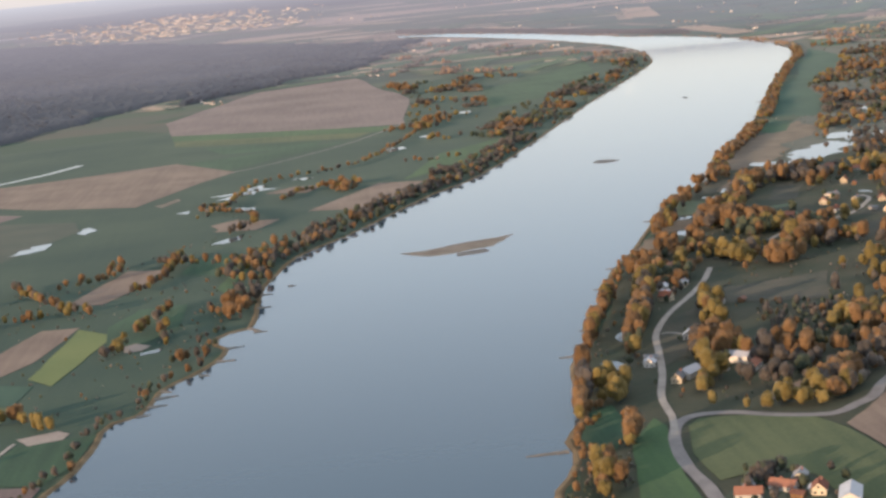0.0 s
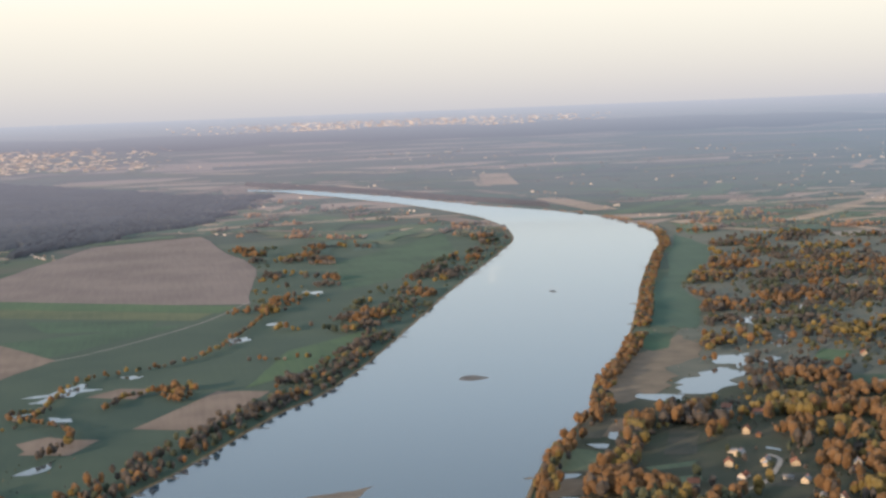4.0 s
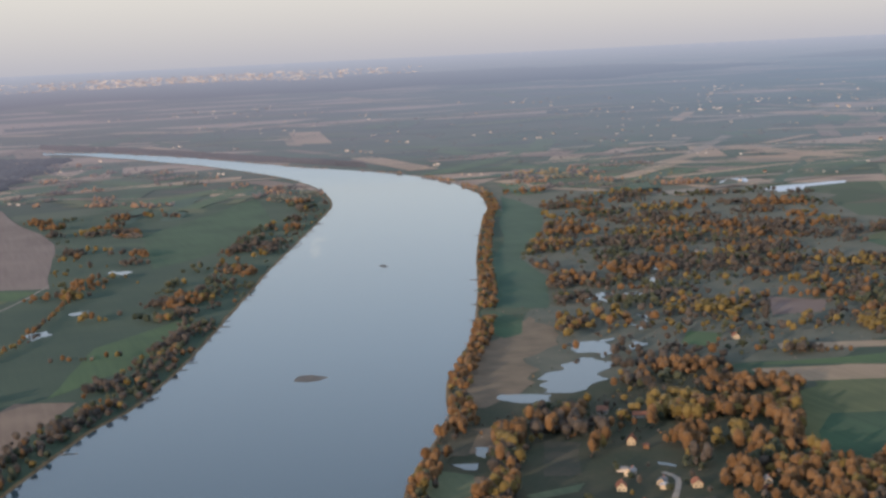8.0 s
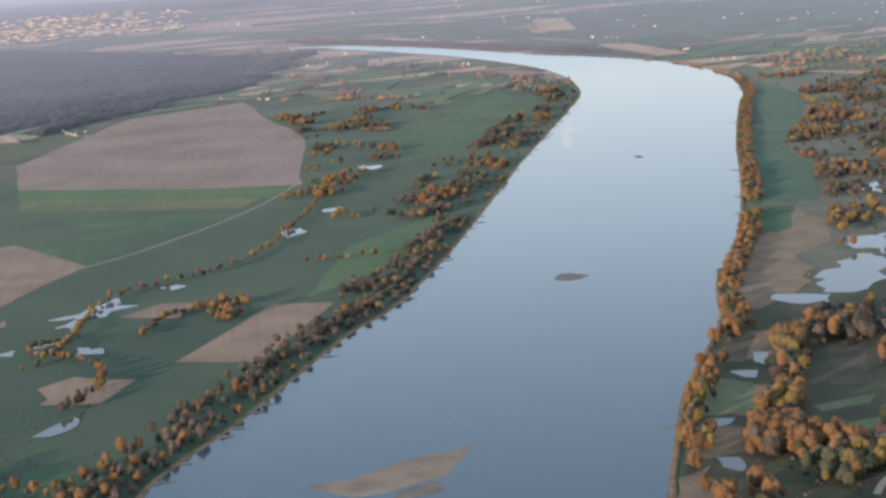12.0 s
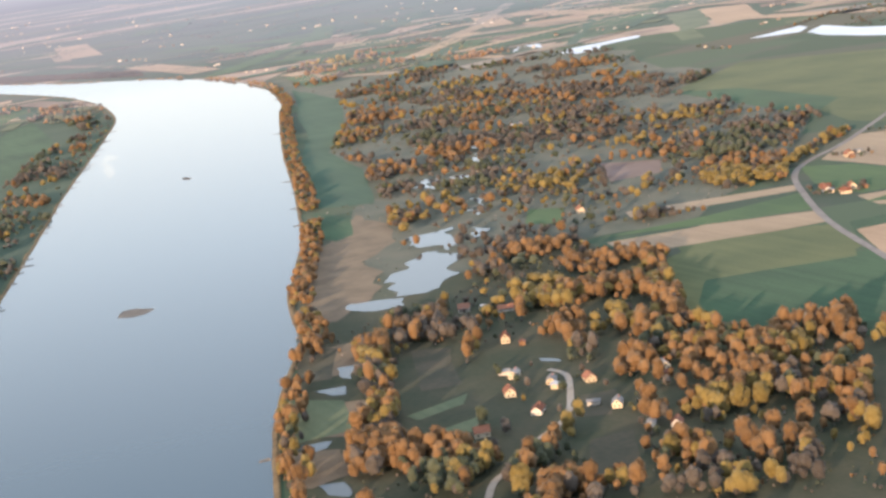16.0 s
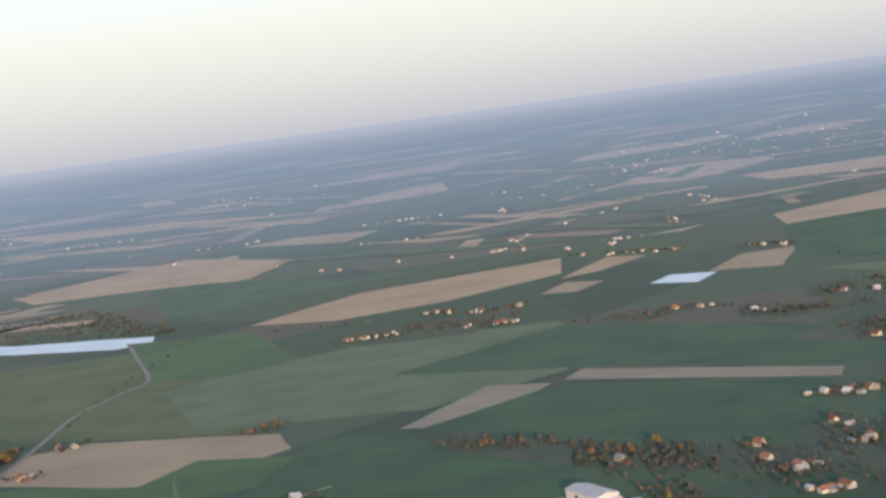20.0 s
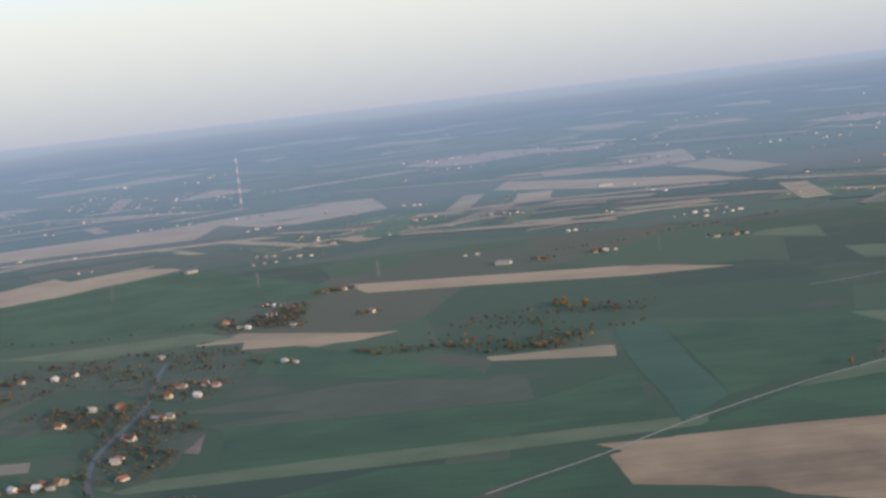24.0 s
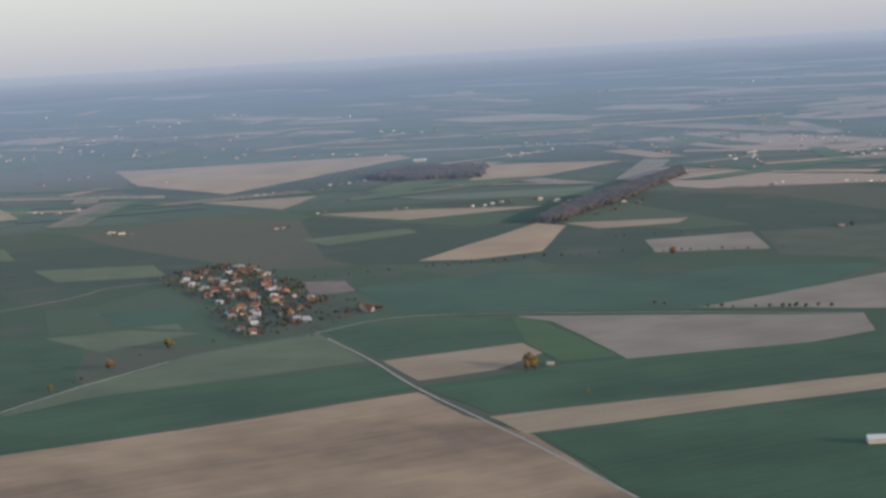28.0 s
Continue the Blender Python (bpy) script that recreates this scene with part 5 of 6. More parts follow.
def pylons(*pts):
    for x, y in pts:
        base = tagged(new("pylon"), "slim grey steel power pylon in the fields", "pylon", group="power line")
        base.location = warp(x, y)
        bm = bmesh.new()
        for sx, sy in ((-1, -1), (1, -1), (1, 1), (-1, 1)):
            limb(bm, (sx * 1.2, sy * 1.2, -0.2), (sx * 0.25, sy * 0.25, 19), 0.09, 0.06, 4)
        for z in (3, 7, 11, 15):
            k = 1.2 - 0.95 * z / 19
            k2 = 1.2 - 0.95 * (z + 3.5) / 19
            for sx, sy in ((-1, -1), (1, -1), (1, 1), (-1, 1)):
                limb(bm, (sx * k, sy * k, z), (-sy * k2, sx * k2, z + 3.5), 0.045, 0.045, 4)
        part("tower", bm, STEEL, base)
        for z, w in ((14.5, 3.4), (17, 2.8)):
            bm = bmesh.new()
            limb(bm, (0, -w, z), (0, w, z), 0.07, 0.07, 4)
            part("crossarm", bm, STEEL, base)


def mast_at(*pts):
    for x, y in pts:
        px, py, pz = warp(x, y)
        base = tagged(new("radio_mast"), "tall red and white banded lattice mast", "mast")
        base.location = (px, py, pz)
        n, top = 10, 102.0
        for k in range(n):
            bm = bmesh.new()
            z0, z1 = k * top / n, (k + 1) * top / n
            for a in range(3):
                c, s = math.cos(a * 2.094), math.sin(a * 2.094)
                limb(bm, (1.5 * c, 1.5 * s, z0), (1.5 * c, 1.5 * s, z1), 0.55, 0.55, 4)
                c2, s2 = math.cos((a + 1) * 2.094), math.sin((a + 1) * 2.094)
                for q in range(2):
                    za = z0 + (z1 - z0) * q / 2
                    limb(bm, (1.5 * c, 1.5 * s, za), (1.5 * c2, 1.5 * s2, za + (z1 - z0) / 2), 0.25, 0.25, 4)
            part("mast_section", bm, far_mat(RED if k % 2 == 0 else PALE), base)


def far_strips(seed, n, az0, az1, near, hedge_share, weights):
    """Small plots, hedges and farmsteads of the far plain, too many to count, joined by kind."""
    r = random.Random(seed)
    plots, hedges = {}, []
    kinds = ("tan", "peach", "greytan", "brown", "green", "olive", "teal", "dark")
    for _ in range(n):
        az = radians(r.uniform(az0, az1))
        d = 1 / r.uniform(1 / 10000, 1 / near)
        x, y = CX + d * math.sin(az), CY + d * math.cos(az)
        kind = r.choices(kinds, weights)[0]
        a = 0.45 + r.gauss(0, 0.10) if hedge_share < 0.5 else r.uniform(0, 3.14)
        w, h = r.uniform(80, 260) * d / 3000, r.uniform(10, 34) * d / 3000
        ca, sa = math.cos(a), math.sin(a)
        pts = [(x + ca * u * w - sa * v * h, y + sa * u * w + ca * v * h) for u, v in ((-1, -1), (1, -1), (1 + r.uniform(-0.2, 0.2), 1), (-1 + r.uniform(-0.2, 0.2), 1))]
        if not all(free(x + ca * w * u / 6 - sa * h * v, y + sa * w * u / 6 + ca * h * v) for u in range(-6, 7, 2) for v in (-1, 0, 1)):
            continue
        if d > 2900 and r.random() < hedge_share * min(1, d / 4500):
            hedges.append((x, y, ca, sa, w * r.uniform(0.2, 0.6), r.uniform(4, 16) * d / 3000))
        else:
            plots.setdefault(kind, []).append(pts)
    lift = LAY[0] + 0.05
    for kind, ps in plots.items():
        vs, fs = [], []
        for pts in ps:
            o, k = len(vs), 20
            for j in range(5):
                for i in range(k + 1):
                    u, v = i / k, j / 4
                    x = (pts[0][0] * (1 - u) + pts[1][0] * u) * (1 - v) + (pts[3][0] * (1 - u) + pts[2][0] * u) * v
                    y = (pts[0][1] * (1 - u) + pts[1][1] * u) * (1 - v) + (pts[3][1] * (1 - u) + pts[2][1] * u) * v
                    vs.append(warp(x, y, lift))
            for j in range(4):
                for i in range(k):
                    q = o + j * (k + 1) + i
                    fs.append((q, q + 1, q + k + 2, q + k + 1))
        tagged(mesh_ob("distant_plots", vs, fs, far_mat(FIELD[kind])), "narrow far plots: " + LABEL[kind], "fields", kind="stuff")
    rows = {}
    for x, y, ca, sa, w, h in hedges:
        for _ in range(min(int(w / 5) + 4, 26)):
            u, v = r.uniform(-w, w), r.gauss(0, h * 0.5)
            px, py = x + ca * u - sa * v, y + sa * u + ca * v
            wx, wy, wz = warp(px, py)
            k = math.hypot(wx - CX, wy - CY) / math.hypot(px - CX, py - CY)
            kind = r.choice(("brown", "brown", "green"))
            q = r.choice(PROTO[kind])[0][r.randrange(40)::70]
            c = q.mean(axis=1, keepdims=True)
            rows.setdefault(kind, []).append((c + (q - c) * 4.0) * r.uniform(0.4, 0.8) * k * 1.15 + np.array([wx, wy, wz]))
    for kind, qs in rows.items():
        q = np.concatenate(qs)
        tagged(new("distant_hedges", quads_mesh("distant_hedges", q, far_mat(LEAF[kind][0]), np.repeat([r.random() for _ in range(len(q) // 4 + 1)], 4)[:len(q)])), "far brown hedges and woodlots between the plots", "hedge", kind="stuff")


def hamlets(seed, n):
    """Scattered far farmsteads in loose strings along lanes."""
    r = random.Random(seed)
    bm = bmesh.new()
    for _ in range(n):
        az, d = radians(r.uniform(-20, 150)), 1 / r.uniform(1 / 8000, 1 / 2100)
        x, y = CX + d * math.sin(az), CY + d * math.cos(az)
        a = 0.45 + r.choice((0, math.pi / 2)) + r.gauss(0, 0.2)
        for k in range(r.randint(2, 7)):
            px, py = x + math.cos(a) * k * r.uniform(14, 34) * d / 3000, y + math.sin(a) * k * 24 * d / 3000
            if not free(px, py):
                continue
            s = r.uniform(0.4, 0.75)
            t = bmesh.new()
            gable_body(t, 2.8 * s, r.uniform(3, 6) * s, 2.6 * s, 2.0 * s)
            t.transform(pose(*warp(px, py), 0, 0, r.uniform(0, 180)))
            me = bpy.data.meshes.new("t")
            t.to_mesh(me)
            t.free()
            bm.from_mesh(me)
            bpy.data.meshes.remove(me)
    me = bpy.data.meshes.new("hamlets")
    bm.to_mesh(me)
    bm.free()
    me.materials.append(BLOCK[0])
    tagged(new("hamlets", me), "scattered far farmsteads with pale walls", "hamlet", kind="stuff")


def horizon_woods(az0, az1, d0, d1, seed):
    """The dark belt of woods along the horizon, its edges uneven."""
    vs, fs = [], []
    n = int((az1 - az0) * 4)
    for i in range(n + 1):
        a = radians(az0 + (az1 - az0) * i / n)
        k, k2 = noise.noise((i * 0.07, seed, 0.5)), noise.noise((i * 0.11, seed, 4.5))
        taper = min(1, i / 30, (n - i) / 30)
        i0, i1 = 1 / d0, 1 / d1
        mid = (i0 + i1) / 2
        e0, e1 = mid + (i0 - mid) * taper * (1 + 0.5 * k), mid + (i1 - mid) * taper * (1 + 0.4 * k2)
        for f in range(5):
            d = 1 / (e0 + (e1 - e0) * f / 4)
            x, y, z = warp(CX + d * math.sin(a), CY + d * math.cos(a))
            vs.append((x, y, z + (1.5 + random.uniform(0, 1.2) if 0 < f else 0.2)))
        if i:
            for f in range(4):
                q = (i - 1) * 5 + f
                fs.append((q, q + 5, q + 6, q + 1))
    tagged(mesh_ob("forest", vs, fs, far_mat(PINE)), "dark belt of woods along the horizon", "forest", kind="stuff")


def city(n, az0, az1, d0, d1, big, seed):
    """A far city: rows of pale blocks along the horizon."""
    r = random.Random(seed)
    bm = bmesh.new()
    for _ in range(n):
        a, d = radians(r.triangular(az0, az1, (az0 + az1) / 2)), 1 / r.uniform(1 / d1, 1 / d0)
        x, y, z = warp(CX + math.sin(a) * d, CY + math.cos(a) * d)
        t = bmesh.new()
        box(t, -r.uniform(3, 11) * big, r.uniform(3, 11) * big, -3, 3, -2, r.uniform(1.0, 2.6) * big)
        t.transform(pose(x, y, z, 0, 0, r.uniform(-25, 25)))
        me = bpy.data.meshes.new("t")
        t.to_mesh(me)
        t.free()
        bm.from_mesh(me)
        bpy.data.meshes.remove(me)
    me = bpy.data.meshes.new("town")
    bm.to_mesh(me)
    bm.free()
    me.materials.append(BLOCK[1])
    tagged(new("town", me), "pale sunlit blocks of a far city", "town", kind="stuff")

# far woods
forest("dark", (-2192, 4627), (-2696, 8802), (-977, 6661), (26, 4380), (-31, 3267), (-353, 2443), (-472, 1959), (-658, 1817), (-748, 1488))
forest("dark", (-363, 3971), (-90, 4431), (258, 4069), (76, 3055), (-84, 2857), (-235, 2523))
forest("brown", (777, 3129), (684, 3437), (587, 3725), (415, 4275), (244, 4747), (259, 5006), (444, 4550), (639, 3879), (812, 3262))
forest("brown", (2656, -791), (2798, -939), (2686, -1048), (2481, -937), (2524, -821))
forest("brown", (1775, -678), (1936, -816), (2094, -991), (2276, -1209), (2196, -1161), (1970, -926), (1844, -781), (1746, -678))

# houses
houses("cottage", (332, 848), (306, 791), (313, 769), (357, 745), (347, 923), (317, 676), (257, 729), (716, 1530), (523, 1095))
houses("redroof", (326, 758), (288, 737), (362, 903), (291, 768), (640, 980), (643, 965), (729, 1065))
houses("cottage", (136, 534), (151, 564), (156, 604), (101, 411), (127, 450), (106, 381), (113, 248), (115, 235), (315, 717), (140, 560))
houses("redroof", (155, 513), (138, 388), (94, 238), (106, 242))
houses("barn", (135, 403), (219, 445), (223, 465), (121, 224), (112, 388))
houses("redroof", (643, 985), (654, 972), (732, 1067))
houses("cottage", (817, 1122), (820, 1108), (668, 799), (1408, 2761))
houses("barn", (485, 717))
houses("far", (1792, 2893), (1649, 2326), (1663, 2260), (2267, 3057), (2272, 2894), (2114, 2974), (2773, 3958), (2653, 3692), (2590, 4287), (1027, 2091), (1032, 2123), (2206, 3021), (2274, 3035), (2095, 2990), (2585, 4345), (2536, 4080), (1139, 2258), (1156, 1808), (1159, 1849), (1247, 2378), (1377, 3026), (1461, 3848), (1375, 3048))
houses("cottage", (701, 797), (1272, 1135), (1391, 1112))
houses("far", (1406, 1174), (1408, 1161), (1315, 1034), (1308, 1070), (1433, 1087), (2140, 1527), (1950, 1613), (1902, 1725), (2195, 2309), (2296, 3082), (2310, 2937), (2587, 4289), (1805, 2908), (1668, 2271), (1256, 1162), (1262, 1149), (1247, 1176))
houses("hall", (1987, 1461))
houses("far", (1259, 1160), (1254, 1177), (1406, 1177), (1400, 1155), (1401, 1116), (1310, 1072), (1309, 1038), (1315, 1025), (1422, 1080), (2132, 1524), (1950, 1516), (2349, 1549), (2544, 1555), (2499, 1559), (1863, 1253), (1842, 1162), (1836, 1126), (1854, 1111), (1827, 991), (1821, 948), (2222, 2331), (2020, 1911), (1891, 1681), (1908, 1728))
houses("cottage", (1272, 1134), (1348, 865), (1354, 842), (1316, 772), (969, 578), (970, 563), (980, 550), (779, 520), (848, 506), (796, 635))
houses("redroof", (750, 485), (741, 492))
houses("hall", (1988, 1460))
houses("cottage", (1319, 773), (1226, 604), (1229, 582), (1161, 533), (1248, 526), (1473, 612), (1404, 691), (1408, 723), (1421, 678), (1300, 550), (1255, 551), (1290, 520), (980, 552), (967, 562), (1030, 528), (896, 458), (806, 450), (843, 506), (784, 523), (800, 548), (831, 565), (887, 542), (1379, 479))
houses("redroof", (1170, 612), (972, 510), (892, 474), (1096, 539))
houses("far", (1809, 576), (1771, 542), (1713, 548), (1636, 570), (1692, 597), (1889, 520), (1905, 500), (1664, 437), (2471, 713), (2448, 681), (2414, 636), (2577, 608), (3032, 778), (2773, 691), (3070, 847), (1999, 264), (2026, 190), (2894, 502), (3234, 659), (2717, 1490), (2581, 1573), (1823, 974), (1820, 945), (1841, 1102), (1854, 1155), (1846, 1194), (1851, 1240))
houses("hall", (1992, 311), (3268, 151), (2320, 781))
houses("cottage", (1161, 537), (1166, 528), (1226, 582), (1024, 529), (1101, 543), (1302, 554), (1300, 531), (1679, 594), (1627, 560), (1795, 564), (1714, 555), (1617, 512), (1894, 497), (1879, 515), (1657, 436), (2012, 198), (2017, 184))
houses("far", (1999, 265), (2049, 44), (2049, 19), (3230, 95), (3216, 350), (2517, -236), (2548, -273), (2576, 607), (3087, 788), (2710, 688), (2890, 487), (4407, 677), (3113, 837), (2722, 656), (2928, 470), (2909, 509), (3052, -217), (6667, -1093), (8257, -1255), (4266, -446), (4532, -458))
houses("hall", (3290, 156))
houses("cottage", (1281, -252), (1267, -192), (1295, -250))
houses("far", (2556, -275), (3114, -1285), (2269, -1259), (2262, -1205), (2278, -1361), (2889, -1692), (2323, -1567), (2387, -1675), (3443, -935), (3454, -979), (3323, -1037), (1988, -409), (1449, -873), (3665, -886), (2653, -1415), (2650, -1388), (2732, -1792), (2608, -1725), (4128, -1580), (2774, -1794), (2863, -1717), (3185, -333), (2974, -522), (4287, -479), (4075, -724))
houses("hall", (2964, -1034), (3409, -2164))
houses("barn", (690, -294))
houses("shed", (979, -260))
village(58, (1653, -166), (1671, -271), (1489, -246), (1397, -244), (1260, -199), (1232, -126), (1412, -162))

# distant towns
town(40, (1246, 9004), (1872, 7797), (1474, 5148), (795, 4766))
town(30, (2669, 7801), (3012, 5732), (1935, 3713), (1826, 4953))
town(50, (2026, 7396), (2794, 7173), (3626, 6009), (3286, 5225), (1440, 3717), (1160, 4237))
town(40, (3935, 9053), (4331, 7354), (3412, 5180), (1409, 3224), (1481, 3897))
town(60, (3255, 5713), (4637, 6038), (4726, 5406), (3185, 3883), (2312, 3479), (2432, 4227))
town(70, (6181, 2243), (4966, 1248), (4246, 1100), (4183, 1288), (4673, 1715))
town(50, (4575, 2766), (5728, 2687), (4429, 1951), (3736, 1985), (3214, 2011))
town(40, (4876, 4652), (4503, 3953), (4175, 3440), (3929, 3525), (4220, 4030))
town(70, (4966, 2802), (5812, 2890), (5506, 2044), (3867, 1500), (3585, 1778), (3815, 2170))
town(40, (6001, 877), (5795, 204), (5573, -188), (4703, -120), (4861, 211), (4910, 728))
town(40, (4773, -379), (7236, -1606), (5297, -1426), (3461, -844), (4234, -383))
town(50, (3341, -1650), (3398, -1922), (2657, -1944), (2287, -1634), (2587, -1374))
town(30, (4296, -438), (7885, -1178), (7092, -1529), (3882, -719))

# masts
pylons((2025, 625), (1993, 466), (1960, 121), (2029, 817))
pylons((2038, 816), (2040, 628), (2019, 471), (2239, 1303))
pylons((671, 862), (594, 692))
mast_at((3941, 1037))

far_strips(5, 1150, 28, 150, 2450, 0.55, (3, 3, 2, 2, 3, 2, 2, 3))
far_strips(6, 1200, -25, 40, 2250, 0.70, (1, 2, 1, 2, 2, 2, 2, 4))
hamlets(8, 230)
horizon_woods(30, 150, 13000, 32000, 2.0)
horizon_woods(-15, 30, 11000, 20000, 5.0)
city(650, 0.0, 17.0, 19000, 42000, 0.65, 3)
city(620, -11.5, 0.5, 6800, 13500, 0.8, 4)


# ---- the big hall with its gravel yard
HALLROOF = mat("blue_grey_sheet_metal", (0.27, 0.29, 0.32), (0.36, 0.38, 0.41), 0.5, rough=0.5, fine=3)
VAN = mat("white_car_paint", (0.62, 0.61, 0.58), (0.74, 0.73, 0.70), 1, rough=0.35, spec=0.5)
DARKCAR = mat("dark_car_paint", (0.03, 0.035, 0.045), (0.06, 0.065, 0.08), 1, rough=0.3, spec=0.5)
YELLOW = mat("yellow_machine_paint", (0.45, 0.30, 0.05), (0.55, 0.38, 0.08), 1, rough=0.4)
TYRE = mat("black_rubber", (0.012, 0.012, 0.012), (0.025, 0.025, 0.025), 3)


def storage_hall(x, y, turn):
    base = tagged(new("storage_hall"), "wide grey storage hall with a sunlit white gable", "hall")
    base.matrix_basis = pose(x, y, 0, 0, 0, turn)
    bm = bmesh.new()
    gable_body(bm, 7, 15.5, 4.8, 1.5)
    part("wall", bm, PLASTER[0], base)
    for s in (-1, 1):
        bm = bmesh.new()
        slope(bm, s, 7, 15.5, 4.8, 1.5, 0.2, 0.6)
        part("roof", bm, HALLROOF, base, "blue grey ribbed metal roof")
        for k in range(16):
            bm = bmesh.new()
            v = -15 + 2 * k
            a, b = (s * 0.2, 6.52), (s * 7.4, 4.97)
            p = [bm.verts.new((c[0], v + e, c[1] + z)) for z in (0, 0.1) for e in (0, 0.14) for c in (a, b)]
            for f in ((0, 1, 3, 2), (4, 6, 7, 5), (0, 4, 5, 1), (2, 3, 7, 6), (0, 2, 6, 4), (1, 5, 7, 3)):
                bm.faces.new([p[i] for i in f])
            part("roof_rib", bm, HALLROOF, base)
    bm = bmesh.new()
    box(bm, -6.5, 6.8, -18.6, -15.5, 0, 3.0)
    annex = part("annex", bm, PLASTER[0], base, "low white lean-to along the gable")
    bm = bmesh.new()
    box(bm, -6.8, 7.1, -18.9, -15.52, 3.0, 3.2)
    part("annex_roof", bm, ROOF[3], annex)
    for k in range(5):
        bm = bmesh.new()
        box(bm, -5.6 + 2.5 * k, -4.2 + 2.5 * k, -18.66, -18.55, 0.9, 2.2)
        part("window", bm, GLASS, annex)
    for v in (-9, 3):
        bm = bmesh.new()
        box(bm, -7.06, -6.95, v, v + 2.6, 0, 3.2)
        part("door", bm, TYRE, base, "dark open loading door")


def vehicle(name, label, length, high, paint, x, y, turn):
    base = tagged(new(name), label, name, group="vehicles in the gravel yard")
    base.matrix_basis = pose(x, y, 0, 0, 0, turn)
    bm = bmesh.new()
    h = high * 0.5
    box(bm, -length / 2, length / 2, -0.9, 0.9, 0.35, h)
    bmesh.ops.bevel(bm, geom=bm.edges[:], offset=0.12, segments=2, affect="EDGES")
    part("body", bm, paint, base)
    bm = bmesh.new()
    box(bm, -length * 0.46, length * 0.22, -0.8, 0.8, h - 0.05, high)
    for q in bm.verts:
        if q.co.z > h:
            q.co.x *= 0.9 if name == "van" else 0.72
            q.co.y *= 0.86
    part("cabin", bm, paint if name == "van" else GLASS, base)
    for sx in (-0.32, 0.32):
        for sy in (-0.85, 0.85):
            bm = bmesh.new()
            bmesh.ops.create_cone(bm, cap_ends=True, segments=12, radius1=0.34, radius2=0.34, depth=0.24)
            bm.transform(pose(sx * length, sy, 0.34, 90, 0, 0))
            part("wheel", bm, TYRE, base)


storage_hall(717.5, 610.5, -30.5)
vehicle("van", "white delivery van parked in the gravel yard", 5.4, 2.5, VAN, 691.7, 597.5, 60)
vehicle("car", "dark car parked before the storage hall", 4.2, 1.45, DARKCAR, 697.5, 607.0, 150)
vehicle("car", "dark car parked before the storage hall", 4.2, 1.45, DARKCAR, 699.5, 603.5, 150)
vehicle("tractor", "small yellow machine in the gravel yard", 3.2, 2.2, YELLOW, 694.5, 611.5, 40)
for x, y, k, turn in ((714, 583, 2, 20), (708, 577, 1, -60), (705, 571, 2, 40), (702, 580, 0, -30)):
    copy_thing(HOUSE["shed"][k], pose(x, y, 0, 0, 0, turn))
copy_thing(HOUSE["cottage"][0], pose(689, 550, 0, 0, 0, 15))

for spare in SPARE:
    for o in (*spare.children_recursive, spare):
        bpy.data.objects.remove(o)

# trees
tree_row("mixed", 4, (-96, 1096), (-124, 1070), (-84, 1022), (-77, 970), (-94, 914))
tree_row("mixed", 4, (-122, 835), (-124, 778), (-131, 740), (-142, 712))
tree_row("mixed", 4, (-65, 817), (-62, 794), (-81, 753))
tree_row("mixed", 4, (-114, 656), (-122, 619), (-126, 591))
tree_row("mixed", 4, (-114, 607), (-108, 557))
tree_row("mixed", 4, (-136, 545), (-130, 574))
tree_row("mixed", 4, (-102, 518), (-87, 516))
tree_row("mixed", 4, (-160, 830), (-166, 806))
tree_row("mixed", 4, (-58, 1083), (-36, 1136), (11, 1140))
tree_row("mixed", 4, (-241, 587), (-233, 640), (-207, 658), (-186, 663))
tree_row("mixed", 4, (-239, 724), (-224, 728))
tree_row("mixed", 4, (-173, 672), (-157, 663))
tree_row("mixed", 4, (-189, 756), (-163, 782), (-153, 802))
tree_row("mixed", 4, (-81, 718), (-53, 706), (-55, 689))
tree_row("mixed", 4, (-173, 672), (-220, 775))
tree_row("golden", 4, (-176, 428), (-166, 444), (-151, 425), (-142, 412))
tree_row("golden", 3, (-183, 355), (-184, 365))
woods("mixed", 26, (-96, 620), (-84, 655), (-62, 678), (-64, 610), (-83, 568))
woods("bank", 120, (94, 427), (98, 425), (118, 492), (133, 556), (156, 625), (195, 697), (194, 719), (161, 656), (134, 586), (114, 508))
woods("bank", 34, (81, 451), (87, 459), (98, 504), (114, 560), (108, 555), (86, 472))
woods("golden", 14, (71, 370), (80, 388), (86, 381), (80, 357), (73, 356))
woods("golden", 16, (54, 279), (60, 296), (63, 269), (57, 250), (51, 255))
woods("golden", 7, (70, 303), (74, 316), (77, 311), (73, 298))
woods("bank", 30, (71, 423), (75, 421), (69, 375), (59, 330), (51, 296), (51, 311), (61, 353), (66, 386))
woods("mixed", 60, (115, 401), (127, 438), (146, 440), (143, 413), (127, 385), (111, 356), (105, 363))
woods("golden", 40, (189, 609), (211, 620), (243, 619), (229, 595), (199, 580), (180, 584))
woods("golden", 18, (130, 338), (157, 347), (153, 328), (135, 326))
woods("golden", 26, (146, 518), (155, 528), (153, 493), (144, 459), (137, 469))
woods("mixed", 70, (147, 339), (173, 372), (210, 416), (187, 356), (165, 331), (150, 319))
woods("mixed", 120, (217, 569), (293, 608), (210, 416), (171, 373), (176, 412), (213, 522))
woods("mixed", 90, (176, 636), (190, 616), (243, 619), (293, 608), (337, 647), (269, 649), (207, 649))
woods("mixed", 50, (146, 609), (180, 647), (184, 619), (149, 546), (132, 526))
woods("brown", 40, (139, 404), (176, 412), (155, 362), (130, 347), (128, 375))
tree_row("hedge", 4, (175, 501), (167, 465), (156, 410))
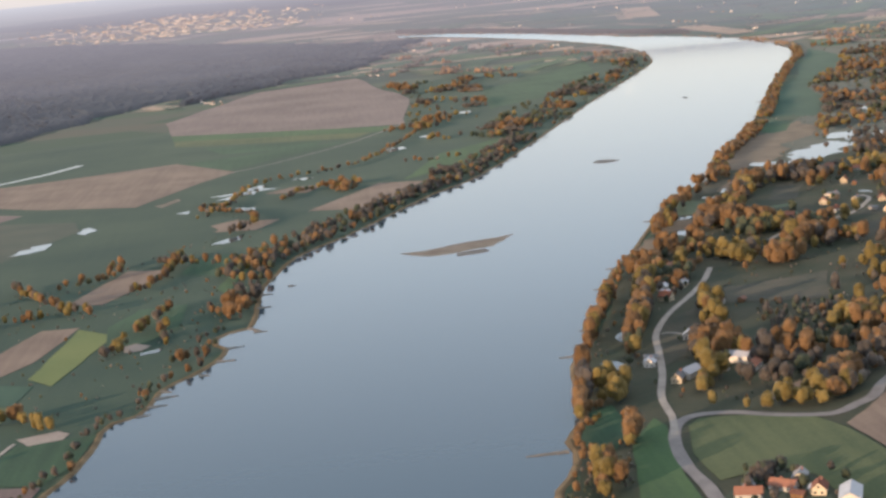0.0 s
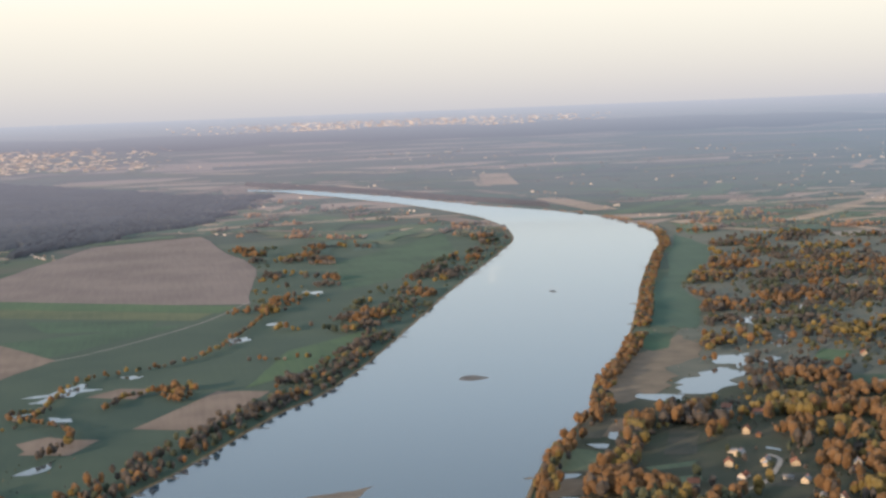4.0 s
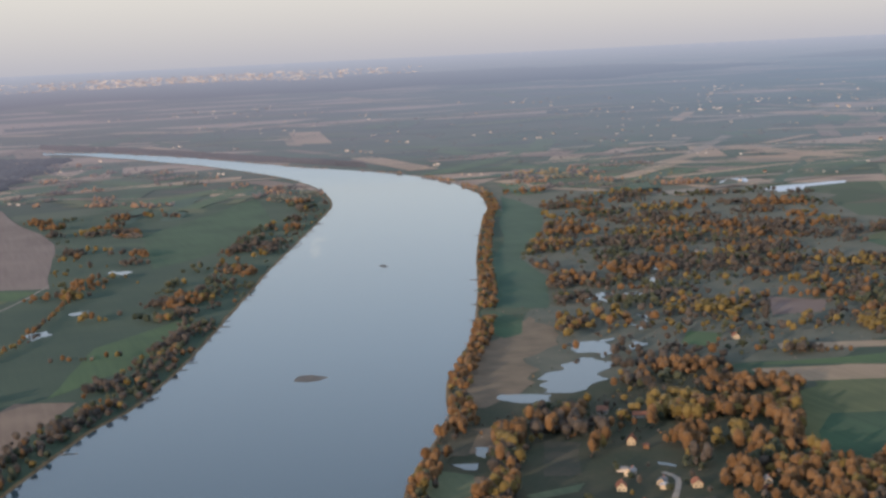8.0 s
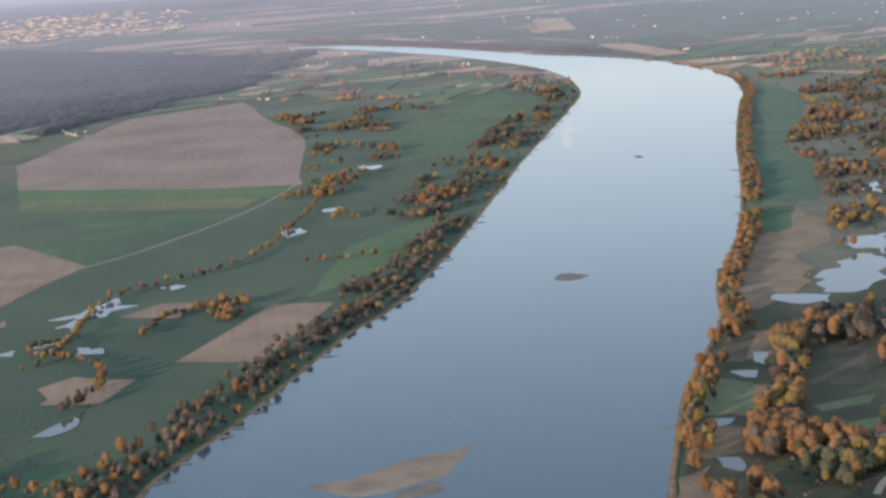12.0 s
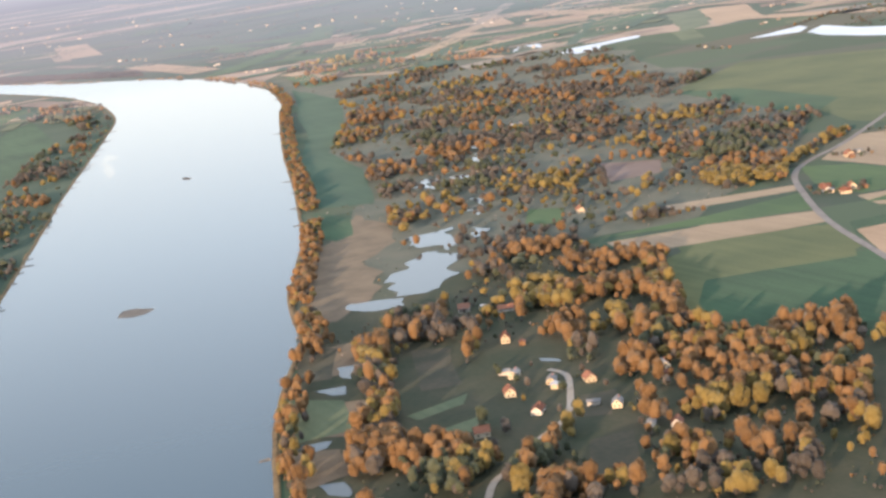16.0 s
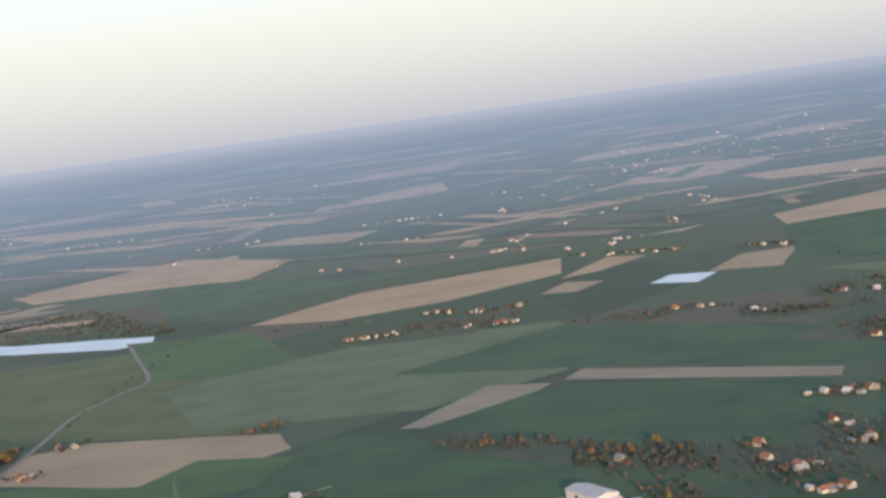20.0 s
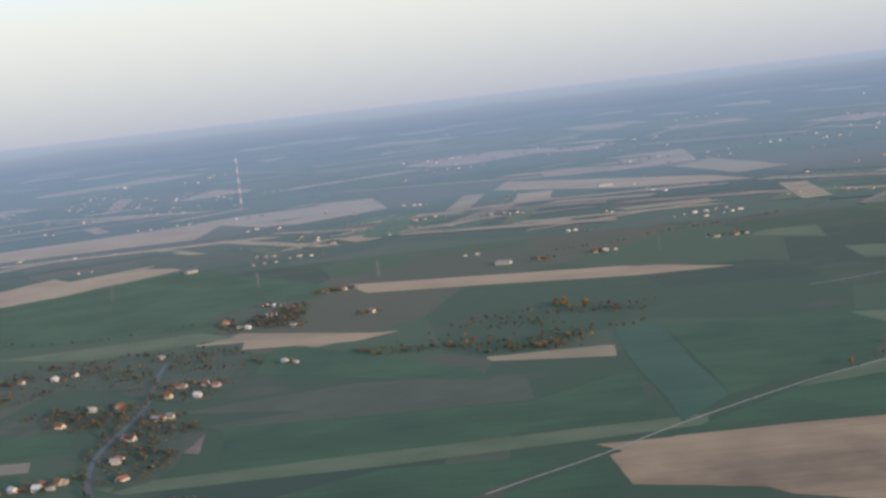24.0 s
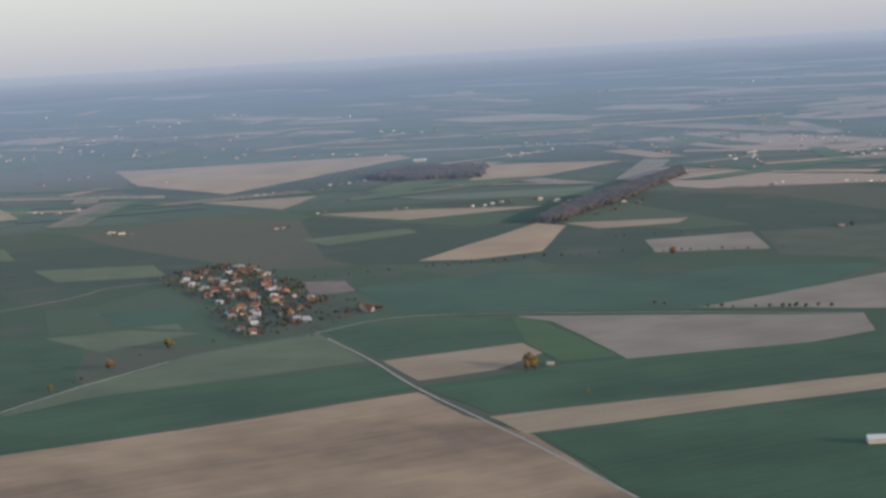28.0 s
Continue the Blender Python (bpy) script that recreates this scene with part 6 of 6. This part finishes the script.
tree_row("hedge", 4, (181, 497), (173, 461), (161, 407))
tree_row("hedge", 4, (187, 493), (179, 458), (167, 404))
tree_row("hedge", 4, (193, 490), (185, 455), (172, 401))
tree_row("hedge", 4, (199, 486), (190, 452), (177, 399))
tree_row("hedge", 4, (205, 483), (196, 449), (183, 396))
tree_row("golden", 9, (106, 334), (121, 332), (135, 328), (150, 326))
woods("hedge", 22, (96, 259), (110, 265), (121, 246), (115, 223), (90, 230))
bushes(420, (68, 367), (76, 442), (103, 529), (157, 673), (195, 688), (337, 647), (190, 364), (159, 333), (97, 353), (91, 356))
bushes(60, (55, 309), (74, 316), (62, 245), (38, 254))
bushes(260, (-234, 557), (-240, 728), (-166, 806), (-96, 938), (-112, 1116), (-80, 1055), (-56, 801), (-81, 750), (-62, 678), (-100, 493), (-144, 394), (-179, 425))
tree_row("mixed", 4, (-134, 815), (-87, 786), (-77, 800))
tree_row("mixed", 7, (-121, 1025), (-106, 1062), (-81, 1208), (-15, 1267), (23, 1323), (67, 1477), (89, 1572))
tree_row("mixed", 6, (56, 1266), (112, 1262))
tree_row("mixed", 5, (508, 1039), (563, 1007))
tree_row("mixed", 4, (647, 1064), (728, 1108), (803, 1151))
tree_row("mixed", 5, (570, 784), (572, 766), (577, 752))
tree_row("hedge", 6, (833, 787), (832, 686))
tree_row("mixed", 8, (670, 1507), (797, 1469), (798, 1374), (864, 1276))
tree_row("brown", 8, (1304, 1870), (1473, 1941), (1568, 1891))
tree_row("hedge", 14, (1140, -442), (1094, -470), (1059, -507), (1025, -542))
tree_row("hedge", 5, (1059, -507), (1043, -524))
tree_row("hedge", 40, (1172, -7), (1107, 44), (1228, -71), (1191, -183))
tree_row("hedge", 8, (966, -236), (978, -255))
tree_row("hedge", 10, (882, -233), (878, -244))
tree_row("hedge", 12, (1699, 859), (1648, 740), (1700, 614))
tree_row("hedge", 6, (771, 462), (894, 506), (1024, 550), (1121, 559), (1234, 564), (1347, 585))
tree_row("hedge", 10, (1561, -655), (1533, -729))
tree_row("hedge", 16, (1508, -253), (1496, -366), (1451, -570), (1338, -723))
tree_row("hedge", 12, (1325, 1340), (1360, 1197), (1411, 1067))
tree_row("hedge", 10, (1290, 951), (1358, 867), (1336, 783), (1328, 701))
tree_row("hedge", 30, (884, 1182), (991, 1255), (1376, 1464))
tree_row("hedge", 10, (2171, 122), (2267, -42), (2401, -168))
tree_row("hedge", 10, (2085, 244), (2121, 147))
tree_row("mixed", 7, (118, 630), (113, 578))
tree_row("hedge", 5, (272, 683), (262, 650), (247, 640))
woods("mixed", 1500, (286, 918), (318, 946), (404, 1019), (469, 1021), (481, 919), (402, 764), (463, 743), (324, 562), (191, 697), (233, 836))
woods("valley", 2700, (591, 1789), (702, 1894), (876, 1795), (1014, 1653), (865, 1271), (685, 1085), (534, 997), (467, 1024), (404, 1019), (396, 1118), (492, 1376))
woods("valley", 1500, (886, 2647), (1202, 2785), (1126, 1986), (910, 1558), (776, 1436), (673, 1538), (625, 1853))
woods("mixed", 280, (108, 2366), (227, 2289), (242, 2049), (182, 1393), (93, 1434), (84, 1741))
woods("mixed", 150, (172, 1610), (308, 1771), (262, 1565), (160, 1435))
woods("dark", 120, (691, 1219), (827, 1294), (833, 1238), (736, 1174), (670, 1158))
woods("mixed", 40, (263, 2610), (335, 2614), (281, 2342), (249, 2411))
woods("mixed", 25, (-23, 1148), (10, 1173), (8, 1100), (-16, 1093))
woods("mixed", 60, (406, 758), (449, 733), (488, 686), (467, 661), (398, 730))
woods("golden", 40, (627, 1105), (675, 1122), (645, 1068), (615, 1067))
woods("hedge", 60, (1822, -696), (1971, -863), (1948, -940), (1829, -848), (1734, -687))
woods("hedge", 160, (2512, -577), (2898, -887), (2646, -1017), (2470, -932), (2511, -795), (2422, -584))
woods("hedge", 26, (869, 992), (917, 981), (874, 942), (852, 969))
woods("hedge", 90, (1468, 1949), (1590, 1910), (1398, 1525), (1315, 1456), (1365, 1829))
woods("hedge", 45, (829, 782), (824, 649), (764, 470), (732, 460), (756, 614), (802, 734))
woods("hedge", 60, (1462, 785), (1454, 624), (1534, 560), (1452, 531), (1351, 596), (1404, 758))
woods("hedge", 40, (1317, 756), (1344, 708), (1299, 698), (1293, 768))
woods("hedge", 50, (1173, 685), (1225, 661), (1234, 564), (1143, 566), (1160, 634))
woods("hedge", 40, (1038, 530), (1114, 531), (1125, 492), (1084, 486), (980, 495))
woods("hedge", 70, (1415, 518), (1385, 315), (1354, 313), (1361, 497))
woods("hedge", 60, (1337, 308), (1346, 213), (1303, 213), (1307, 301))
woods("hedge", 40, (2546, 788), (2893, 696), (2639, 598), (2394, 702))
woods("hedge", 80, (3005, 682), (2873, 294), (2618, 279), (2786, 579))
woods("hedge", 70, (1409, 244), (1414, 165), (1357, 197), (1320, 309), (1351, 334))
woods("hedge", 90, (1656, -163), (1685, -275), (1411, -252), (1248, -193), (1227, -125), (1324, -131))
woods("hedge", 260, (1603, 1963), (1627, 1938), (1360, 1508), (1322, 1547), (1292, 1764), (1488, 1884))
woods("bank", 60, (125, 593), (159, 675), (204, 750), (259, 824), (247, 761), (182, 649), (140, 578))
woods("bank", 20, (177, 753), (205, 820), (250, 904), (273, 883), (236, 803), (193, 723), (164, 686))
bushes(900, (256, 958), (318, 946), (404, 1019), (469, 1021), (481, 919), (402, 764), (463, 743), (324, 562), (168, 721), (214, 860))
bushes(1500, (591, 1789), (702, 1894), (876, 1795), (1014, 1653), (865, 1271), (685, 1085), (534, 997), (467, 1024), (404, 1019), (316, 990), (389, 1268))
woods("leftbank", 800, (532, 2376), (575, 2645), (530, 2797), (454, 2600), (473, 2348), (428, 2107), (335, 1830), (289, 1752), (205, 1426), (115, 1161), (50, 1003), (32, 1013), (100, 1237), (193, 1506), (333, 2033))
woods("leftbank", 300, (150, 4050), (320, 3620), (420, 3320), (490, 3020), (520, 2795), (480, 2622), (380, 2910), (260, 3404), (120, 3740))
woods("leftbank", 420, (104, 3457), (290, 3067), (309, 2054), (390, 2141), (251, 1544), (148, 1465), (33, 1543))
woods("golden", 60, (616, 1088), (660, 1140), (686, 1134), (664, 1071), (625, 1039))
woods("golden", 70, (649, 1072), (701, 1089), (756, 1130), (819, 1166), (785, 1124), (704, 1073), (628, 1023))
woods("dark", 160, (748, 1363), (815, 1327), (864, 1265), (816, 1201), (736, 1151), (699, 1158), (647, 1169), (604, 1147))
woods("mixed", 30, (536, 1045), (557, 1039), (574, 1021), (553, 999), (518, 1018))
woods("hedge", 70, (845, 803), (847, 752), (836, 666), (836, 605), (780, 578), (775, 612), (793, 668), (812, 750))
woods("golden", 2, (846, 641), (854, 636), (821, 618), (820, 624))
woods("hedge", 40, (735, 597), (752, 565), (692, 537), (707, 564))
woods("hedge", 110, (1416, 403), (1482, 351), (1605, 262), (1537, 146), (1466, 161), (1435, 237), (1358, 329), (1370, 398))
woods("golden", 8, (1585, 262), (1585, 197), (1541, 194), (1518, 252))
woods("golden", 2, (1112, 48), (1105, 39), (1124, 40))
woods("golden", 2, (1171, -2), (1163, -11), (1185, -11))
woods("golden", 2, (882, -232), (876, -240), (890, -242))
woods("golden", 2, (1134, -436), (1125, -446), (1149, -453))
woods("golden", 2, (1386, -611), (1374, -621), (1409, -635))
woods("golden", 2, (1225, -64), (1217, -74), (1241, -75))
woods("golden", 7, (965, -232), (957, -242), (986, -255), (991, -249))

bank_trees()
yard_trees()
plant_all()
